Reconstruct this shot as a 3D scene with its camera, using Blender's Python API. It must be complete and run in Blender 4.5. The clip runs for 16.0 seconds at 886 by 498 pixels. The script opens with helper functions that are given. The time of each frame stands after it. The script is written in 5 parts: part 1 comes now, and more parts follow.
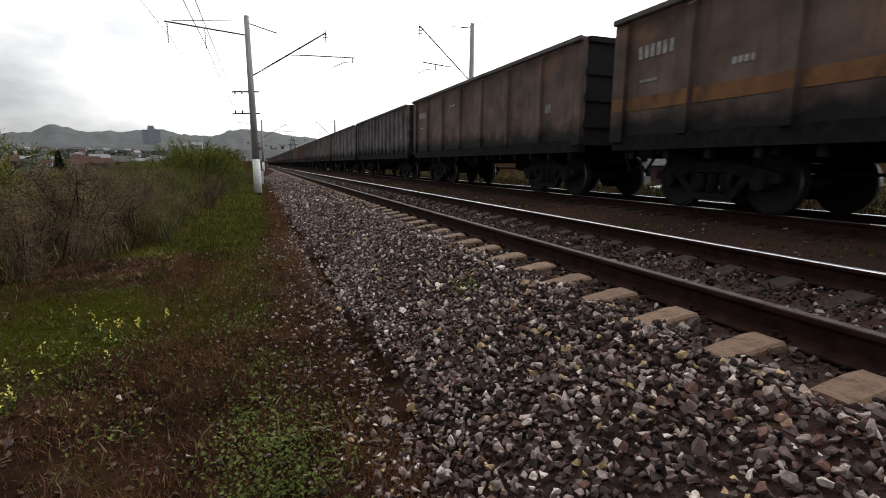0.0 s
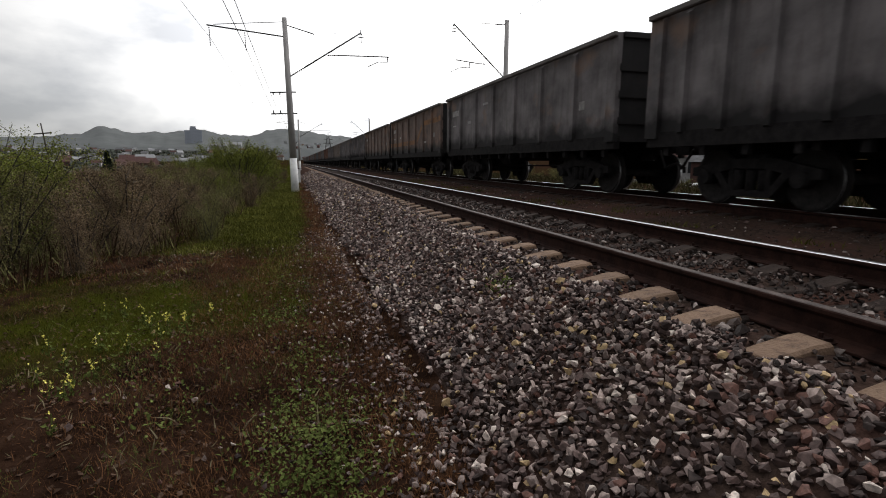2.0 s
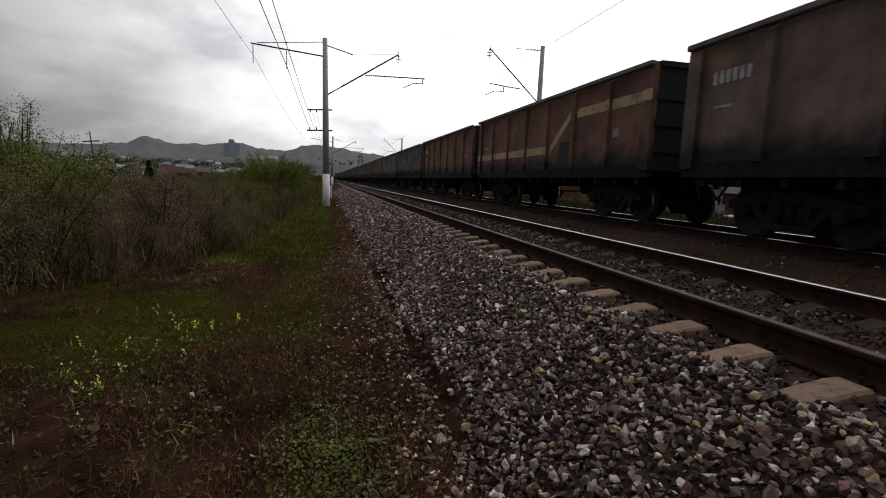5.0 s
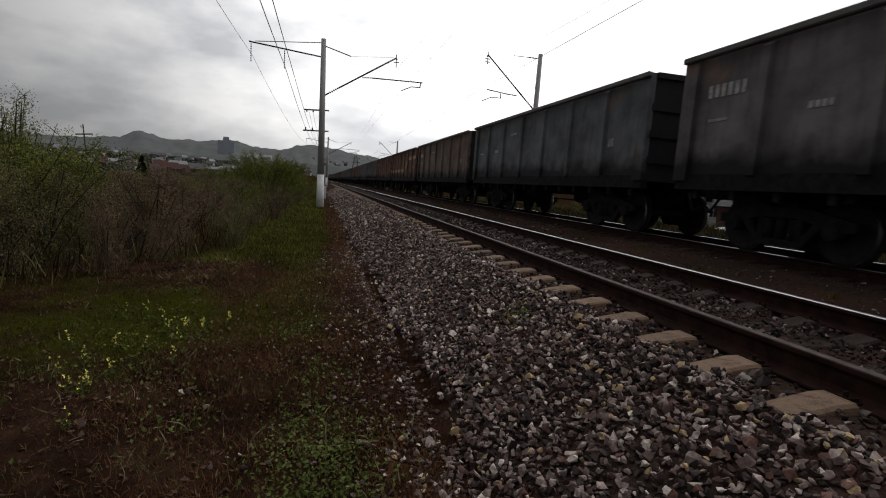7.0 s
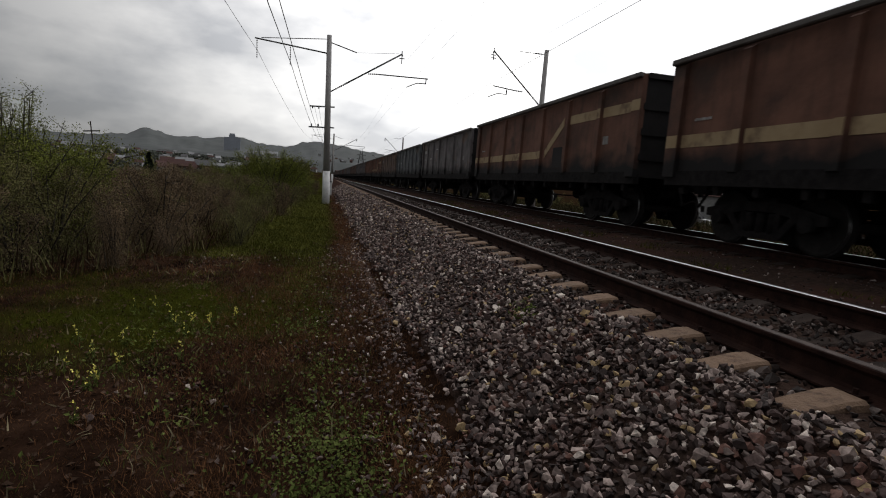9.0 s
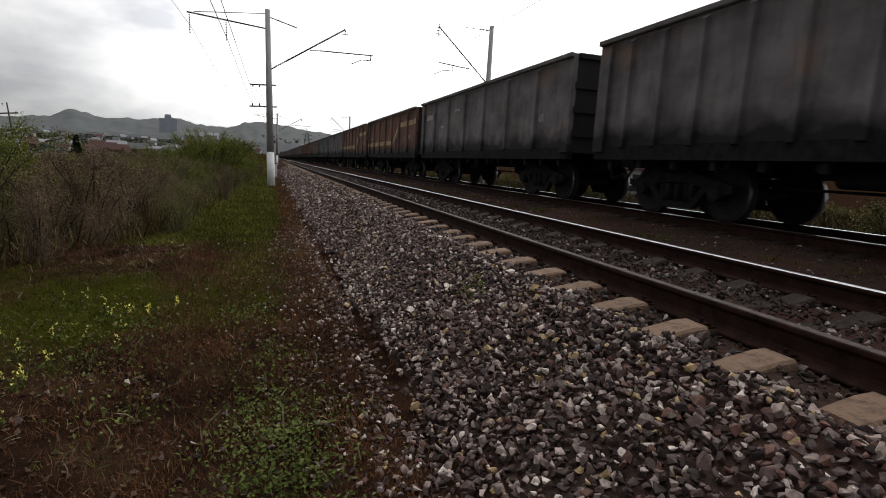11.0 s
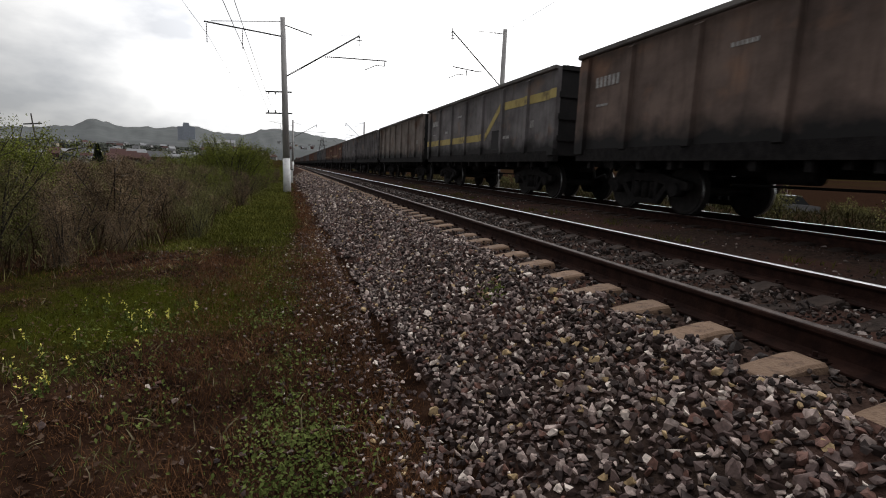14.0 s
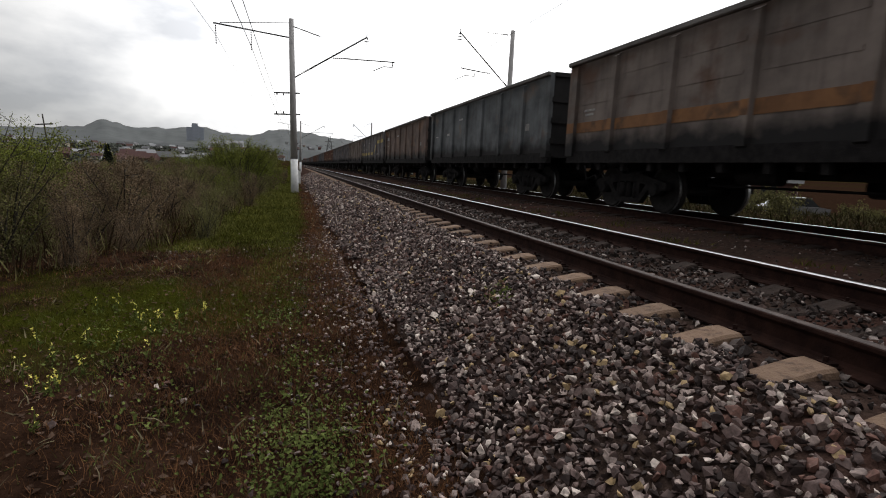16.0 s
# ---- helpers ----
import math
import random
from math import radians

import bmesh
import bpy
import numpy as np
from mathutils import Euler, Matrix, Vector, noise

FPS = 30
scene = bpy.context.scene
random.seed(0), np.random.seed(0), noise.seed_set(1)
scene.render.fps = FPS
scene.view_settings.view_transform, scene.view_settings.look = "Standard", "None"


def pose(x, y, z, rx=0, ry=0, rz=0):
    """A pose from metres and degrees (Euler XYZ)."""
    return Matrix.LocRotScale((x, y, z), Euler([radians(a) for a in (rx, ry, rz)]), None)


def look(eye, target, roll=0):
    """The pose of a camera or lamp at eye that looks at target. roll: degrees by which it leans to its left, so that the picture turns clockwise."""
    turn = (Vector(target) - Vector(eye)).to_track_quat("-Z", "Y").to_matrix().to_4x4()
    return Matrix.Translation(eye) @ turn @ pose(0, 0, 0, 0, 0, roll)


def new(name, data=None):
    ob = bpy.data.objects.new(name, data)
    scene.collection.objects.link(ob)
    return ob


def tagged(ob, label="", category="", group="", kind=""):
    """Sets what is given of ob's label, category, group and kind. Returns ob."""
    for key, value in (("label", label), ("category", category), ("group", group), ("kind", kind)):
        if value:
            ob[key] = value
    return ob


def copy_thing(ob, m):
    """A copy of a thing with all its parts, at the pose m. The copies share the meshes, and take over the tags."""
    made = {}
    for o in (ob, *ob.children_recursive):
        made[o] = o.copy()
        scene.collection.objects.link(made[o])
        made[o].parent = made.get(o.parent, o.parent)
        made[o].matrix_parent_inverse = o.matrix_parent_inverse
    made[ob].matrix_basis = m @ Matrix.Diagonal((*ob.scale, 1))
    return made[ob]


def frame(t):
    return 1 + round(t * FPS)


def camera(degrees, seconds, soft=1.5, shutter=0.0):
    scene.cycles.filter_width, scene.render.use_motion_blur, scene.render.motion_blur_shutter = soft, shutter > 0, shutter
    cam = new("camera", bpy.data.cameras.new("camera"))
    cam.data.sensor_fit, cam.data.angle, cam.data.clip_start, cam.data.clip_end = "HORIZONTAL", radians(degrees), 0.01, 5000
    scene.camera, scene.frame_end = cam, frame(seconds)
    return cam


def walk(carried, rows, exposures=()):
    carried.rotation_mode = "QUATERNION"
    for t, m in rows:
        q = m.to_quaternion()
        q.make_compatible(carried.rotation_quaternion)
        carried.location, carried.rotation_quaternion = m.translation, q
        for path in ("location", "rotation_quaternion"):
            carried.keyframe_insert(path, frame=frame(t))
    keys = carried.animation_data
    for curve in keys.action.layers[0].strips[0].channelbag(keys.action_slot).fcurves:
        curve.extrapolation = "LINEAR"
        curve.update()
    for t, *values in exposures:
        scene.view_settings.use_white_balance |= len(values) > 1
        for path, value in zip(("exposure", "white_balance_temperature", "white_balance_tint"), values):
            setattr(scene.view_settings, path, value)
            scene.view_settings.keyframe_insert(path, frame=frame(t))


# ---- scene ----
cam = camera(80.0, 16.0, soft=1.05, shutter=0.12)
PATH = [
    (0.0, -3.402, -3.082, 0.916, 81.05, -0.73, -19.25),
    (0.5, -3.406, -3.09, 0.916, 80.83, -1.0, -18.44),
    (1.0, -3.411, -3.093, 0.917, 81.2, -1.58, -18.79),
    (1.5, -3.41, -3.096, 0.91, 80.98, -0.84, -18.83),
    (2.0, -3.428, -3.111, 0.919, 80.79, -0.4, -15.67),
    (2.5, -3.426, -3.118, 0.922, 81.19, -0.54, -14.32),
    (3.0, -3.432, -3.107, 0.925, 81.48, -1.13, -13.49),
    (3.5, -3.436, -3.11, 0.924, 81.42, -0.96, -13.34),
    (4.0, -3.432, -3.107, 0.927, 82.26, -1.63, -12.41),
    (6.5, -3.437, -3.109, 0.927, 83.27, -4.15, -13.27),
    (7.0, -3.448, -3.121, 0.928, 83.39, -4.38, -13.08),
    (7.5, -3.439, -3.114, 0.926, 83.62, -4.27, -13.42),
    (8.0, -3.455, -3.115, 0.924, 83.29, -4.47, -12.9),
    (8.5, -3.451, -3.114, 0.926, 83.21, -3.99, -12.69),
    (9.0, -3.45, -3.113, 0.92, 82.99, -4.39, -12.49),
    (9.5, -3.447, -3.116, 0.925, 82.68, -3.84, -13.04),
    (10.0, -3.423, -3.1, 0.919, 81.38, -4.26, -16.93),
    (12.5, -3.42, -3.072, 0.911, 80.81, -1.74, -17.12),
    (13.0, -3.427, -3.066, 0.907, 81.47, -1.99, -15.53),
    (13.5, -3.437, -3.062, 0.907, 81.5, -3.43, -15.3),
    (14.0, -3.427, -3.052, 0.906, 81.46, -2.54, -16.38),
    (14.5, -3.432, -3.054, 0.906, 81.42, -2.7, -15.78),
    (15.0, -3.434, -3.057, 0.907, 81.49, -2.83, -15.57),
    (15.5, -3.43, -3.052, 0.909, 81.35, -2.47, -16.05),
    (16.0, -3.433, -3.051, 0.913, 81.53, -2.69, -15.63),
]
walk(cam, [(t, pose(x, y, z, rx, ry, rz)) for t, x, y, z, rx, ry, rz in PATH], [(0.0, -0.92), (1.5, -1.0), (3.5, -1.3), (6.5, -1.75), (9.0, -1.78), (10.0, -1.42), (12.5, -1.1), (16.0, -1.1)])

# ---- sky and sun: overcast, brightest ahead to the right ----
world = bpy.data.worlds.new("overcast_sky")
scene.world = world
world.use_nodes = True


def build_sky():
    nt = world.node_tree
    nt.nodes.clear()
    out = nt.nodes.new("ShaderNodeOutputWorld")
    bg = nt.nodes.new("ShaderNodeBackground")
    sky = nt.nodes.new("ShaderNodeTexSky")
    sky.sky_type, sky.sun_disc = "NISHITA", False
    sky.sun_elevation, sky.sun_rotation = radians(38), radians(50)
    co = nt.nodes.new("ShaderNodeTexCoord")
    mp = nt.nodes.new("ShaderNodeMapping")
    mp.inputs["Scale"].default_value = (2.0, 2.0, 4.6)
    mp.inputs["Location"].default_value = (2.3, 0.4, 0.3)
    n1 = nt.nodes.new("ShaderNodeTexNoise")
    n1.inputs["Scale"].default_value, n1.inputs["Detail"].default_value, n1.inputs["Roughness"].default_value = 2.3, 9, 0.52
    r1 = nt.nodes.new("ShaderNodeValToRGB")
    e = r1.color_ramp.elements
    e[0].position, e[0].color = 0.36, (0.56, 0.565, 0.585, 1)
    e[1].position, e[1].color = 0.62, (1.0, 0.985, 0.97, 1)
    # the thin, bright part of the cloud lies round the hidden sun
    dot = nt.nodes.new("ShaderNodeVectorMath")
    dot.operation = "DOT_PRODUCT"
    s = Vector((math.sin(radians(50)) * 0.8, math.cos(radians(50)) * 0.8, 0.6)).normalized()
    dot.inputs[1].default_value = s
    mr = nt.nodes.new("ShaderNodeMapRange")
    mr.inputs["From Min"].default_value, mr.inputs["From Max"].default_value = 0.1, 1.0
    mr.inputs["To Min"].default_value, mr.inputs["To Max"].default_value = 1.13, 6.0
    mr.interpolation_type = "SMOOTHERSTEP"
    mul = nt.nodes.new("ShaderNodeVectorMath")
    mul.operation = "SCALE"
    mix = nt.nodes.new("ShaderNodeMix")
    mix.data_type, mix.blend_type = "RGBA", "ADD"
    mix.inputs["Factor"].default_value = 0.02
    L = nt.links.new
    L(co.outputs["Generated"], mp.inputs["Vector"]), L(mp.outputs["Vector"], n1.inputs["Vector"])
    L(n1.outputs["Fac"], r1.inputs["Fac"])
    L(co.outputs["Generated"], dot.inputs[0]), L(dot.outputs["Value"], mr.inputs["Value"])
    L(r1.outputs["Color"], mul.inputs[0]), L(mr.outputs["Result"], mul.inputs["Scale"])
    L(mul.outputs["Vector"], mix.inputs["A"]), L(sky.outputs["Color"], mix.inputs["B"])
    L(mix.outputs["Result"], bg.inputs["Color"])
    bg.inputs["Strength"].default_value = 1.0
    L(bg.outputs["Background"], out.inputs["Surface"])


build_sky()
sun = new("sun", bpy.data.lights.new("sun", "SUN"))
sun.data.energy, sun.data.angle, sun.data.color = 0.6, radians(25), (1.0, 0.96, 0.9)
sun.matrix_world = look((60, 50, 60), (0, 0, 0))

# ---- materials ----


def material(name, colors, scale=4.0, rough=0.8, metal=0.0, bump=0.3, bump_scale=None, per=None, spec=0.3, mid=(0.35, 0.65), stretch=(1, 1, 1), second=None, spread=(0.75, 1.25)):
    """Noise between colours; per 'object' or 'island' shifts brightness piece by piece; second=(colour, scale, low, high) lays patches over it."""
    m = bpy.data.materials.new(name)
    m.use_nodes = True
    nt = m.node_tree
    L = nt.links.new
    b = nt.nodes["Principled BSDF"]
    b.inputs["Roughness"].default_value, b.inputs["Metallic"].default_value = rough, metal
    b.inputs["Specular IOR Level"].default_value = spec
    co = nt.nodes.new("ShaderNodeTexCoord")
    mp = nt.nodes.new("ShaderNodeMapping")
    mp.inputs["Scale"].default_value = stretch
    L(co.outputs["Object"], mp.inputs["Vector"])
    n = nt.nodes.new("ShaderNodeTexNoise")
    n.inputs["Scale"].default_value, n.inputs["Detail"].default_value, n.inputs["Roughness"].default_value = scale, 6, 0.62
    L(mp.outputs["Vector"], n.inputs["Vector"])
    ramp = nt.nodes.new("ShaderNodeValToRGB")
    e = ramp.color_ramp.elements
    while len(e) < len(colors):
        e.new(0.5)
    for k, c in enumerate(colors):
        e[k].position = mid[0] + (mid[1] - mid[0]) * k / max(1, len(colors) - 1)
        e[k].color = (*c, 1)
    L(n.outputs["Fac"], ramp.inputs["Fac"])
    color = ramp.outputs["Color"]
    if second:
        c2, sc2, lo, hi = second
        n2 = nt.nodes.new("ShaderNodeTexNoise")
        n2.inputs["Scale"].default_value, n2.inputs["Detail"].default_value = sc2, 5
        L(mp.outputs["Vector"], n2.inputs["Vector"])
        mr = nt.nodes.new("ShaderNodeMapRange")
        mr.inputs["From Min"].default_value, mr.inputs["From Max"].default_value = lo, hi
        L(n2.outputs["Fac"], mr.inputs["Value"])
        mx = nt.nodes.new("ShaderNodeMix")
        mx.data_type = "RGBA"
        L(mr.outputs["Result"], mx.inputs["Factor"]), L(color, mx.inputs["A"])
        mx.inputs["B"].default_value = (*c2, 1)
        color = mx.outputs["Result"]
    if per:
        if per == "object":
            rnd = nt.nodes.new("ShaderNodeObjectInfo").outputs["Random"]
        else:
            rnd = nt.nodes.new("ShaderNodeNewGeometry").outputs["Random Per Island"]
        mr = nt.nodes.new("ShaderNodeMapRange")
        mr.inputs["To Min"].default_value, mr.inputs["To Max"].default_value = spread
        L(rnd, mr.inputs["Value"])
        hv = nt.nodes.new("ShaderNodeHueSaturation")
        L(mr.outputs["Result"], hv.inputs["Value"]), L(color, hv.inputs["Color"])
        color = hv.outputs["Color"]
    L(color, b.inputs["Base Color"])
    if bump:
        nb = nt.nodes.new("ShaderNodeTexNoise")
        nb.inputs["Scale"].default_value, nb.inputs["Detail"].default_value = bump_scale or scale * 6, 4
        L(mp.outputs["Vector"], nb.inputs["Vector"])
        bp = nt.nodes.new("ShaderNodeBump")
        bp.inputs["Strength"].default_value, bp.inputs["Distance"].default_value = bump, 0.02
        L(nb.outputs["Fac"], bp.inputs["Height"]), L(bp.outputs["Normal"], b.inputs["Normal"])
    return m


RAIL_SIDE = material("rusty_rail_steel", [(0.014, 0.0068, 0.0056), (0.034, 0.016, 0.012)], 9, 0.9, 0.0, 0.3, spec=0.08)
RAIL_TOP = material("polished_rail_head", [(0.55, 0.55, 0.57), (0.68, 0.68, 0.69)], 20, 0.36, 1.0, 0.02)
RAIL_DULL = material("dull_rail_head", [(0.03, 0.019, 0.016), (0.07, 0.048, 0.041)], 12, 0.65, 0.2, 0.1)
CONCRETE = material("sleeper_concrete", [(0.15, 0.094, 0.062), (0.2, 0.13, 0.087)], 6, 0.9, 0, 0.5, 70, per="object", second=((0.075, 0.046, 0.032), 17, 0.52, 0.72), spread=(0.8, 1.15))
OILED = material("oil_blackened_concrete", [(0.018, 0.013, 0.0112), (0.042, 0.03, 0.025)], 6, 0.9, 0, 0.5, 50, spec=0.1)
MAST = material("mast_concrete", [(0.26, 0.25, 0.25), (0.38, 0.37, 0.36)], 3, 0.9, 0, 0.3, 40, stretch=(1, 1, 0.3))
WHITE = material("white_paint_on_concrete", [(0.6, 0.61, 0.62), (0.78, 0.78, 0.77)], 4, 0.8, 0, 0.2, 40, second=((0.3, 0.29, 0.27), 7, 0.6, 0.8))
STEEL = material("dark_galvanised_steel", [(0.06, 0.06, 0.062), (0.12, 0.12, 0.12)], 14, 0.6, 0.6, 0.1)
WIRE = material("wire_copper_grey", [(0.10, 0.10, 0.105), (0.15, 0.15, 0.15)], 20, 0.55, 0.5, 0)
CERAMIC = material("insulator_glaze", [(0.06, 0.05, 0.05), (0.09, 0.07, 0.065)], 10, 0.25, 0, 0)
IRON = material("underframe_black_iron", [(0.01, 0.0093, 0.0097), (0.022, 0.02, 0.02)], 7, 0.9, 0.0, 0.3, spec=0.08)
WHEEL = material("wheel_steel", [(0.015, 0.014, 0.014), (0.03, 0.027, 0.026)], 10, 0.85, 0.0, 0.1, spec=0.1)
TREAD = material("wheel_tread_polished", [(0.2, 0.2, 0.205), (0.28, 0.28, 0.28)], 10, 0.4, 1.0, 0)
COAL = material("coal", [(0.008, 0.008, 0.009), (0.03, 0.03, 0.032)], 9, 0.6, 0, 0.8)

# ---- mesh helpers ----


def box(bm, x0, x1, y0, y1, z0, z1):
    v = [bm.verts.new(p) for p in ((x0, y0, z0), (x1, y0, z0), (x1, y1, z0), (x0, y1, z0), (x0, y0, z1), (x1, y0, z1), (x1, y1, z1), (x0, y1, z1))]
    for f in ((3, 2, 1, 0), (4, 5, 6, 7), (0, 1, 5, 4), (1, 2, 6, 5), (2, 3, 7, 6), (3, 0, 4, 7)):
        bm.faces.new([v[i] for i in f])
    return v


def tube(bm, a, b, r0, r1=None, n=8):
    a, b = Vector(a), Vector(b)
    r1 = r0 if r1 is None else r1
    q = (b - a).to_track_quat("Z", "Y")
    rings = []
    for p, r in ((a, r0), (b, r1)):
        rings.append([bm.verts.new(p + q @ Vector((r * math.cos(k * math.tau / n), r * math.sin(k * math.tau / n), 0))) for k in range(n)])
    for k in range(n):
        f = bm.faces.new((rings[0][k], rings[0][(k + 1) % n], rings[1][(k + 1) % n], rings[1][k]))
        f.smooth = n > 6
    bm.faces.new(rings[0][::-1])
    bm.faces.new(rings[1])


def profile(bm, pts, y0, y1, axis="y"):
    """A closed outline, counter-clockwise in (a, z), drawn out along y (outline in x) or along x (outline in y)."""
    def at(p, s):
        return (p[0], s, p[1]) if axis == "y" else (s, p[0], p[1])
    A = [bm.verts.new(at(p, y0)) for p in pts]
    B = [bm.verts.new(at(p, y1)) for p in pts]
    n = len(pts)
    for k in range(n):
        bm.faces.new((A[k], A[(k + 1) % n], B[(k + 1) % n], B[k]))
    bm.faces.new(A[::-1])
    bm.faces.new(B)
    bmesh.ops.recalc_face_normals(bm, faces=bm.faces)


def finish(name, bm, mat, bevel=0.0):
    if bevel:
        bmesh.ops.bevel(bm, geom=bm.edges[:], offset=bevel, segments=1, affect="EDGES", clamp_overlap=True)
    me = bpy.data.meshes.new(name)
    bm.to_mesh(me)
    bm.free()
    for m in (mat if isinstance(mat, (list, tuple)) else [mat]):
        me.materials.append(m)
    return me


def part(name, bm, mat, parent=None, label="", bevel=0.0):
    me = finish(name, bm, mat, bevel) if isinstance(bm, bmesh.types.BMesh) else bm
    ob = new(name, me)
    if parent:
        ob.parent = parent
    if label:
        ob["label"] = label
    return ob


def fast_mesh(name, verts, faces, mat, smooth=False):
    me = bpy.data.meshes.new(name)
    me.from_pydata(verts, [], faces)
    for m in (mat if isinstance(mat, (list, tuple)) else [mat]):
        me.materials.append(m)
    if smooth:
        me.shade_smooth()
    me.update()
    return me


def quick(fn, *a):
    bm = bmesh.new()
    fn(bm, *a)
    return bm

# ---- the lie of the land ----
TRACK2, RAIL2 = 4.75, 0.25


def smooth(a, b, v):
    t = min(1.0, max(0.0, (v - a) / (b - a)))
    return t * t * (3 - 2 * t)


def land(x, y):
    """Height of the bare ground under ballast and grass."""
    z = -0.10
    z += -0.50 * smooth(-1.5, -2.75, x) if x < 0 else 0.0
    z += -0.20 * smooth(-5.0, -9.0, x) - 1.6 * smooth(-9, -40, x) - 4.0 * smooth(-40, -120, x)
    z += -0.2 * smooth(7.5, 10.5, x) - 0.9 * smooth(19, 25, x)
    d = math.hypot(x, y)
    z += 21.0 * smooth(230, 1250, d) * smooth(9, 60, abs(x - 2)) * (1.0 if y > 0 else 0.0) + 5 * smooth(600, 900, d)
    if x < -2.7:
        z += 0.05 * noise.noise((x * 0.7, y * 0.7, 0)) + 0.02 * noise.noise((x * 3, y * 3, 5))
    if x > 9:
        z += 0.12 * noise.noise((x * 0.4, y * 0.4, 9))
    return z


def green_amount(x, y):
    """How grassy the verge is: a strip along the ballast, a lawn where the flowers stand, bare earth near the path."""
    g = noise.noise((x * 0.9, y * 0.5, 11)) * 0.7 + noise.noise((x * 2.6, y * 1.8, 4)) * 0.5
    g += 0.75 * math.exp(-((x + 3.75) / 0.55) ** 2) * smooth(0.6, 2.0, y)
    g += 0.9 * math.exp(-((x + 4.9) / 1.0) ** 2 - ((y - 2.7) / 1.5) ** 2)
    g += 0.5 * smooth(5, 9, y) * smooth(-3.3, -3.8, x)
    g += 0.9 * math.exp(-((x + 3.4) / 0.17) ** 2 - ((y + 0.25) / 0.6) ** 2)
    g -= 0.75 * math.exp(-((x + 2.95) / 0.28) ** 2) + 0.5 * math.exp(-((y - 5.6) / 0.7) ** 2) * smooth(-4.6, -5.2, x)
    g -= 0.55 * smooth(1.2, -0.2, y) + 0.5 * math.exp(-((x + 3.9) / 0.45) ** 2 - ((y - 1.3) / 1.1) ** 2) + 0.12
    g += 0.8 * smooth(6, 11, y) * smooth(-2.75, -3.15, x) * smooth(-5.6, -4.9, x)
    g += 0.35 * smooth(4.0, 2.6, abs(y - 4.6)) * smooth(-4.2, -5.0, x) - 0.35 * math.exp(-((x + 4.4) / 0.5) ** 2 - ((y - 3.6) / 1.0) ** 2)
    return g


def build_ground():
    xs = [-3000, -1800, -1100, -700, -450, -300, -200, -140, -100, -70, -50, -36, -27, -21, -17, -14, -12, -10.5, -9.5]
    xs += [-8.6 + 0.2 * k for k in range(int(5.8 / 0.2))] + [-2.8 + 0.1 * k for k in range(14)]
    xs += [-1.4, -0.7, 0, 0.7, 1.4, 2.2, 3.2, 4.2, 5.2, 6.4, 7.4, 8, 8.6, 9.3, 10, 11, 12.5, 15, 18, 22, 28, 36, 50, 70, 100, 150, 220, 320, 450, 700, 1100, 1800, 3000]
    ys = [-300, -120, -50, -25, -14, -9, -7.5, -6] + [-4.6 + 0.2 * k for k in range(110)] + [18 + 0.6 * k for k in range(40)]
    ys += [43 + 2.5 * k for k in range(24)] + [106, 115, 130, 150, 180, 220, 280, 360, 480, 650, 900, 1300, 1900, 2700, 3800]
    verts = [(x, y, land(x, y)) for y in ys for x in xs]
    n = len(xs)
    faces = [(j * n + i, j * n + i + 1, (j + 1) * n + i + 1, (j + 1) * n + i) for j in range(len(ys) - 1) for i in range(n - 1)]
    me = fast_mesh("ground", verts, faces, EARTH, True)
    moss = me.attributes.new("moss", "FLOAT", "POINT")
    moss.data.foreach_set("value", [min(1.0, max(0.0, green_amount(x, y))) if x < -2.7 else (0.22 if x > 8 else 0.0) for x, y, z in verts])
    ob = new("ground", me)
    return tagged(ob, "brown earth with moss, dry stalks and grit beside the track", "ground", kind="structure")


EARTH = material("brown_earth", [(0.009, 0.0052, 0.0038), (0.020, 0.0105, 0.0068), (0.036, 0.0195, 0.0125)], 2.2, 0.95, 0, 0.9, 30, spec=0.0)


def add_moss():
    """Moss and short turf lie over the earth where the verge is grassy."""
    nt = EARTH.node_tree
    b = nt.nodes["Principled BSDF"]
    old = b.inputs["Base Color"].links[0].from_socket
    at = nt.nodes.new("ShaderNodeAttribute")
    at.attribute_name = "moss"
    n = nt.nodes.new("ShaderNodeTexNoise")
    n.inputs["Scale"].default_value, n.inputs["Detail"].default_value = 14, 5
    add = nt.nodes.new("ShaderNodeMath")
    add.operation = "ADD"
    mr = nt.nodes.new("ShaderNodeMapRange")
    mr.inputs["From Min"].default_value, mr.inputs["From Max"].default_value = 0.7, 1.3
    mx = nt.nodes.new("ShaderNodeMix")
    mx.data_type = "RGBA"
    mx.inputs["B"].default_value = (0.027, 0.029, 0.004, 1)
    L = nt.links.new
    L(at.outputs["Fac"], add.inputs[0]), L(n.outputs["Fac"], add.inputs[1]), L(add.outputs["Value"], mr.inputs["Value"])
    L(mr.outputs["Result"], mx.inputs["Factor"]), L(old, mx.inputs["A"]), L(mx.outputs["Result"], b.inputs["Base Color"])


add_moss()
BALLAST_BED = material("dirty_ballast_bed", [(0.024, 0.0165, 0.0138), (0.056, 0.038, 0.031)], 18, 0.95, 0, 1.0, 45, spec=0.0, second=((0.056, 0.031, 0.025), 0.9, 0.45, 0.6))


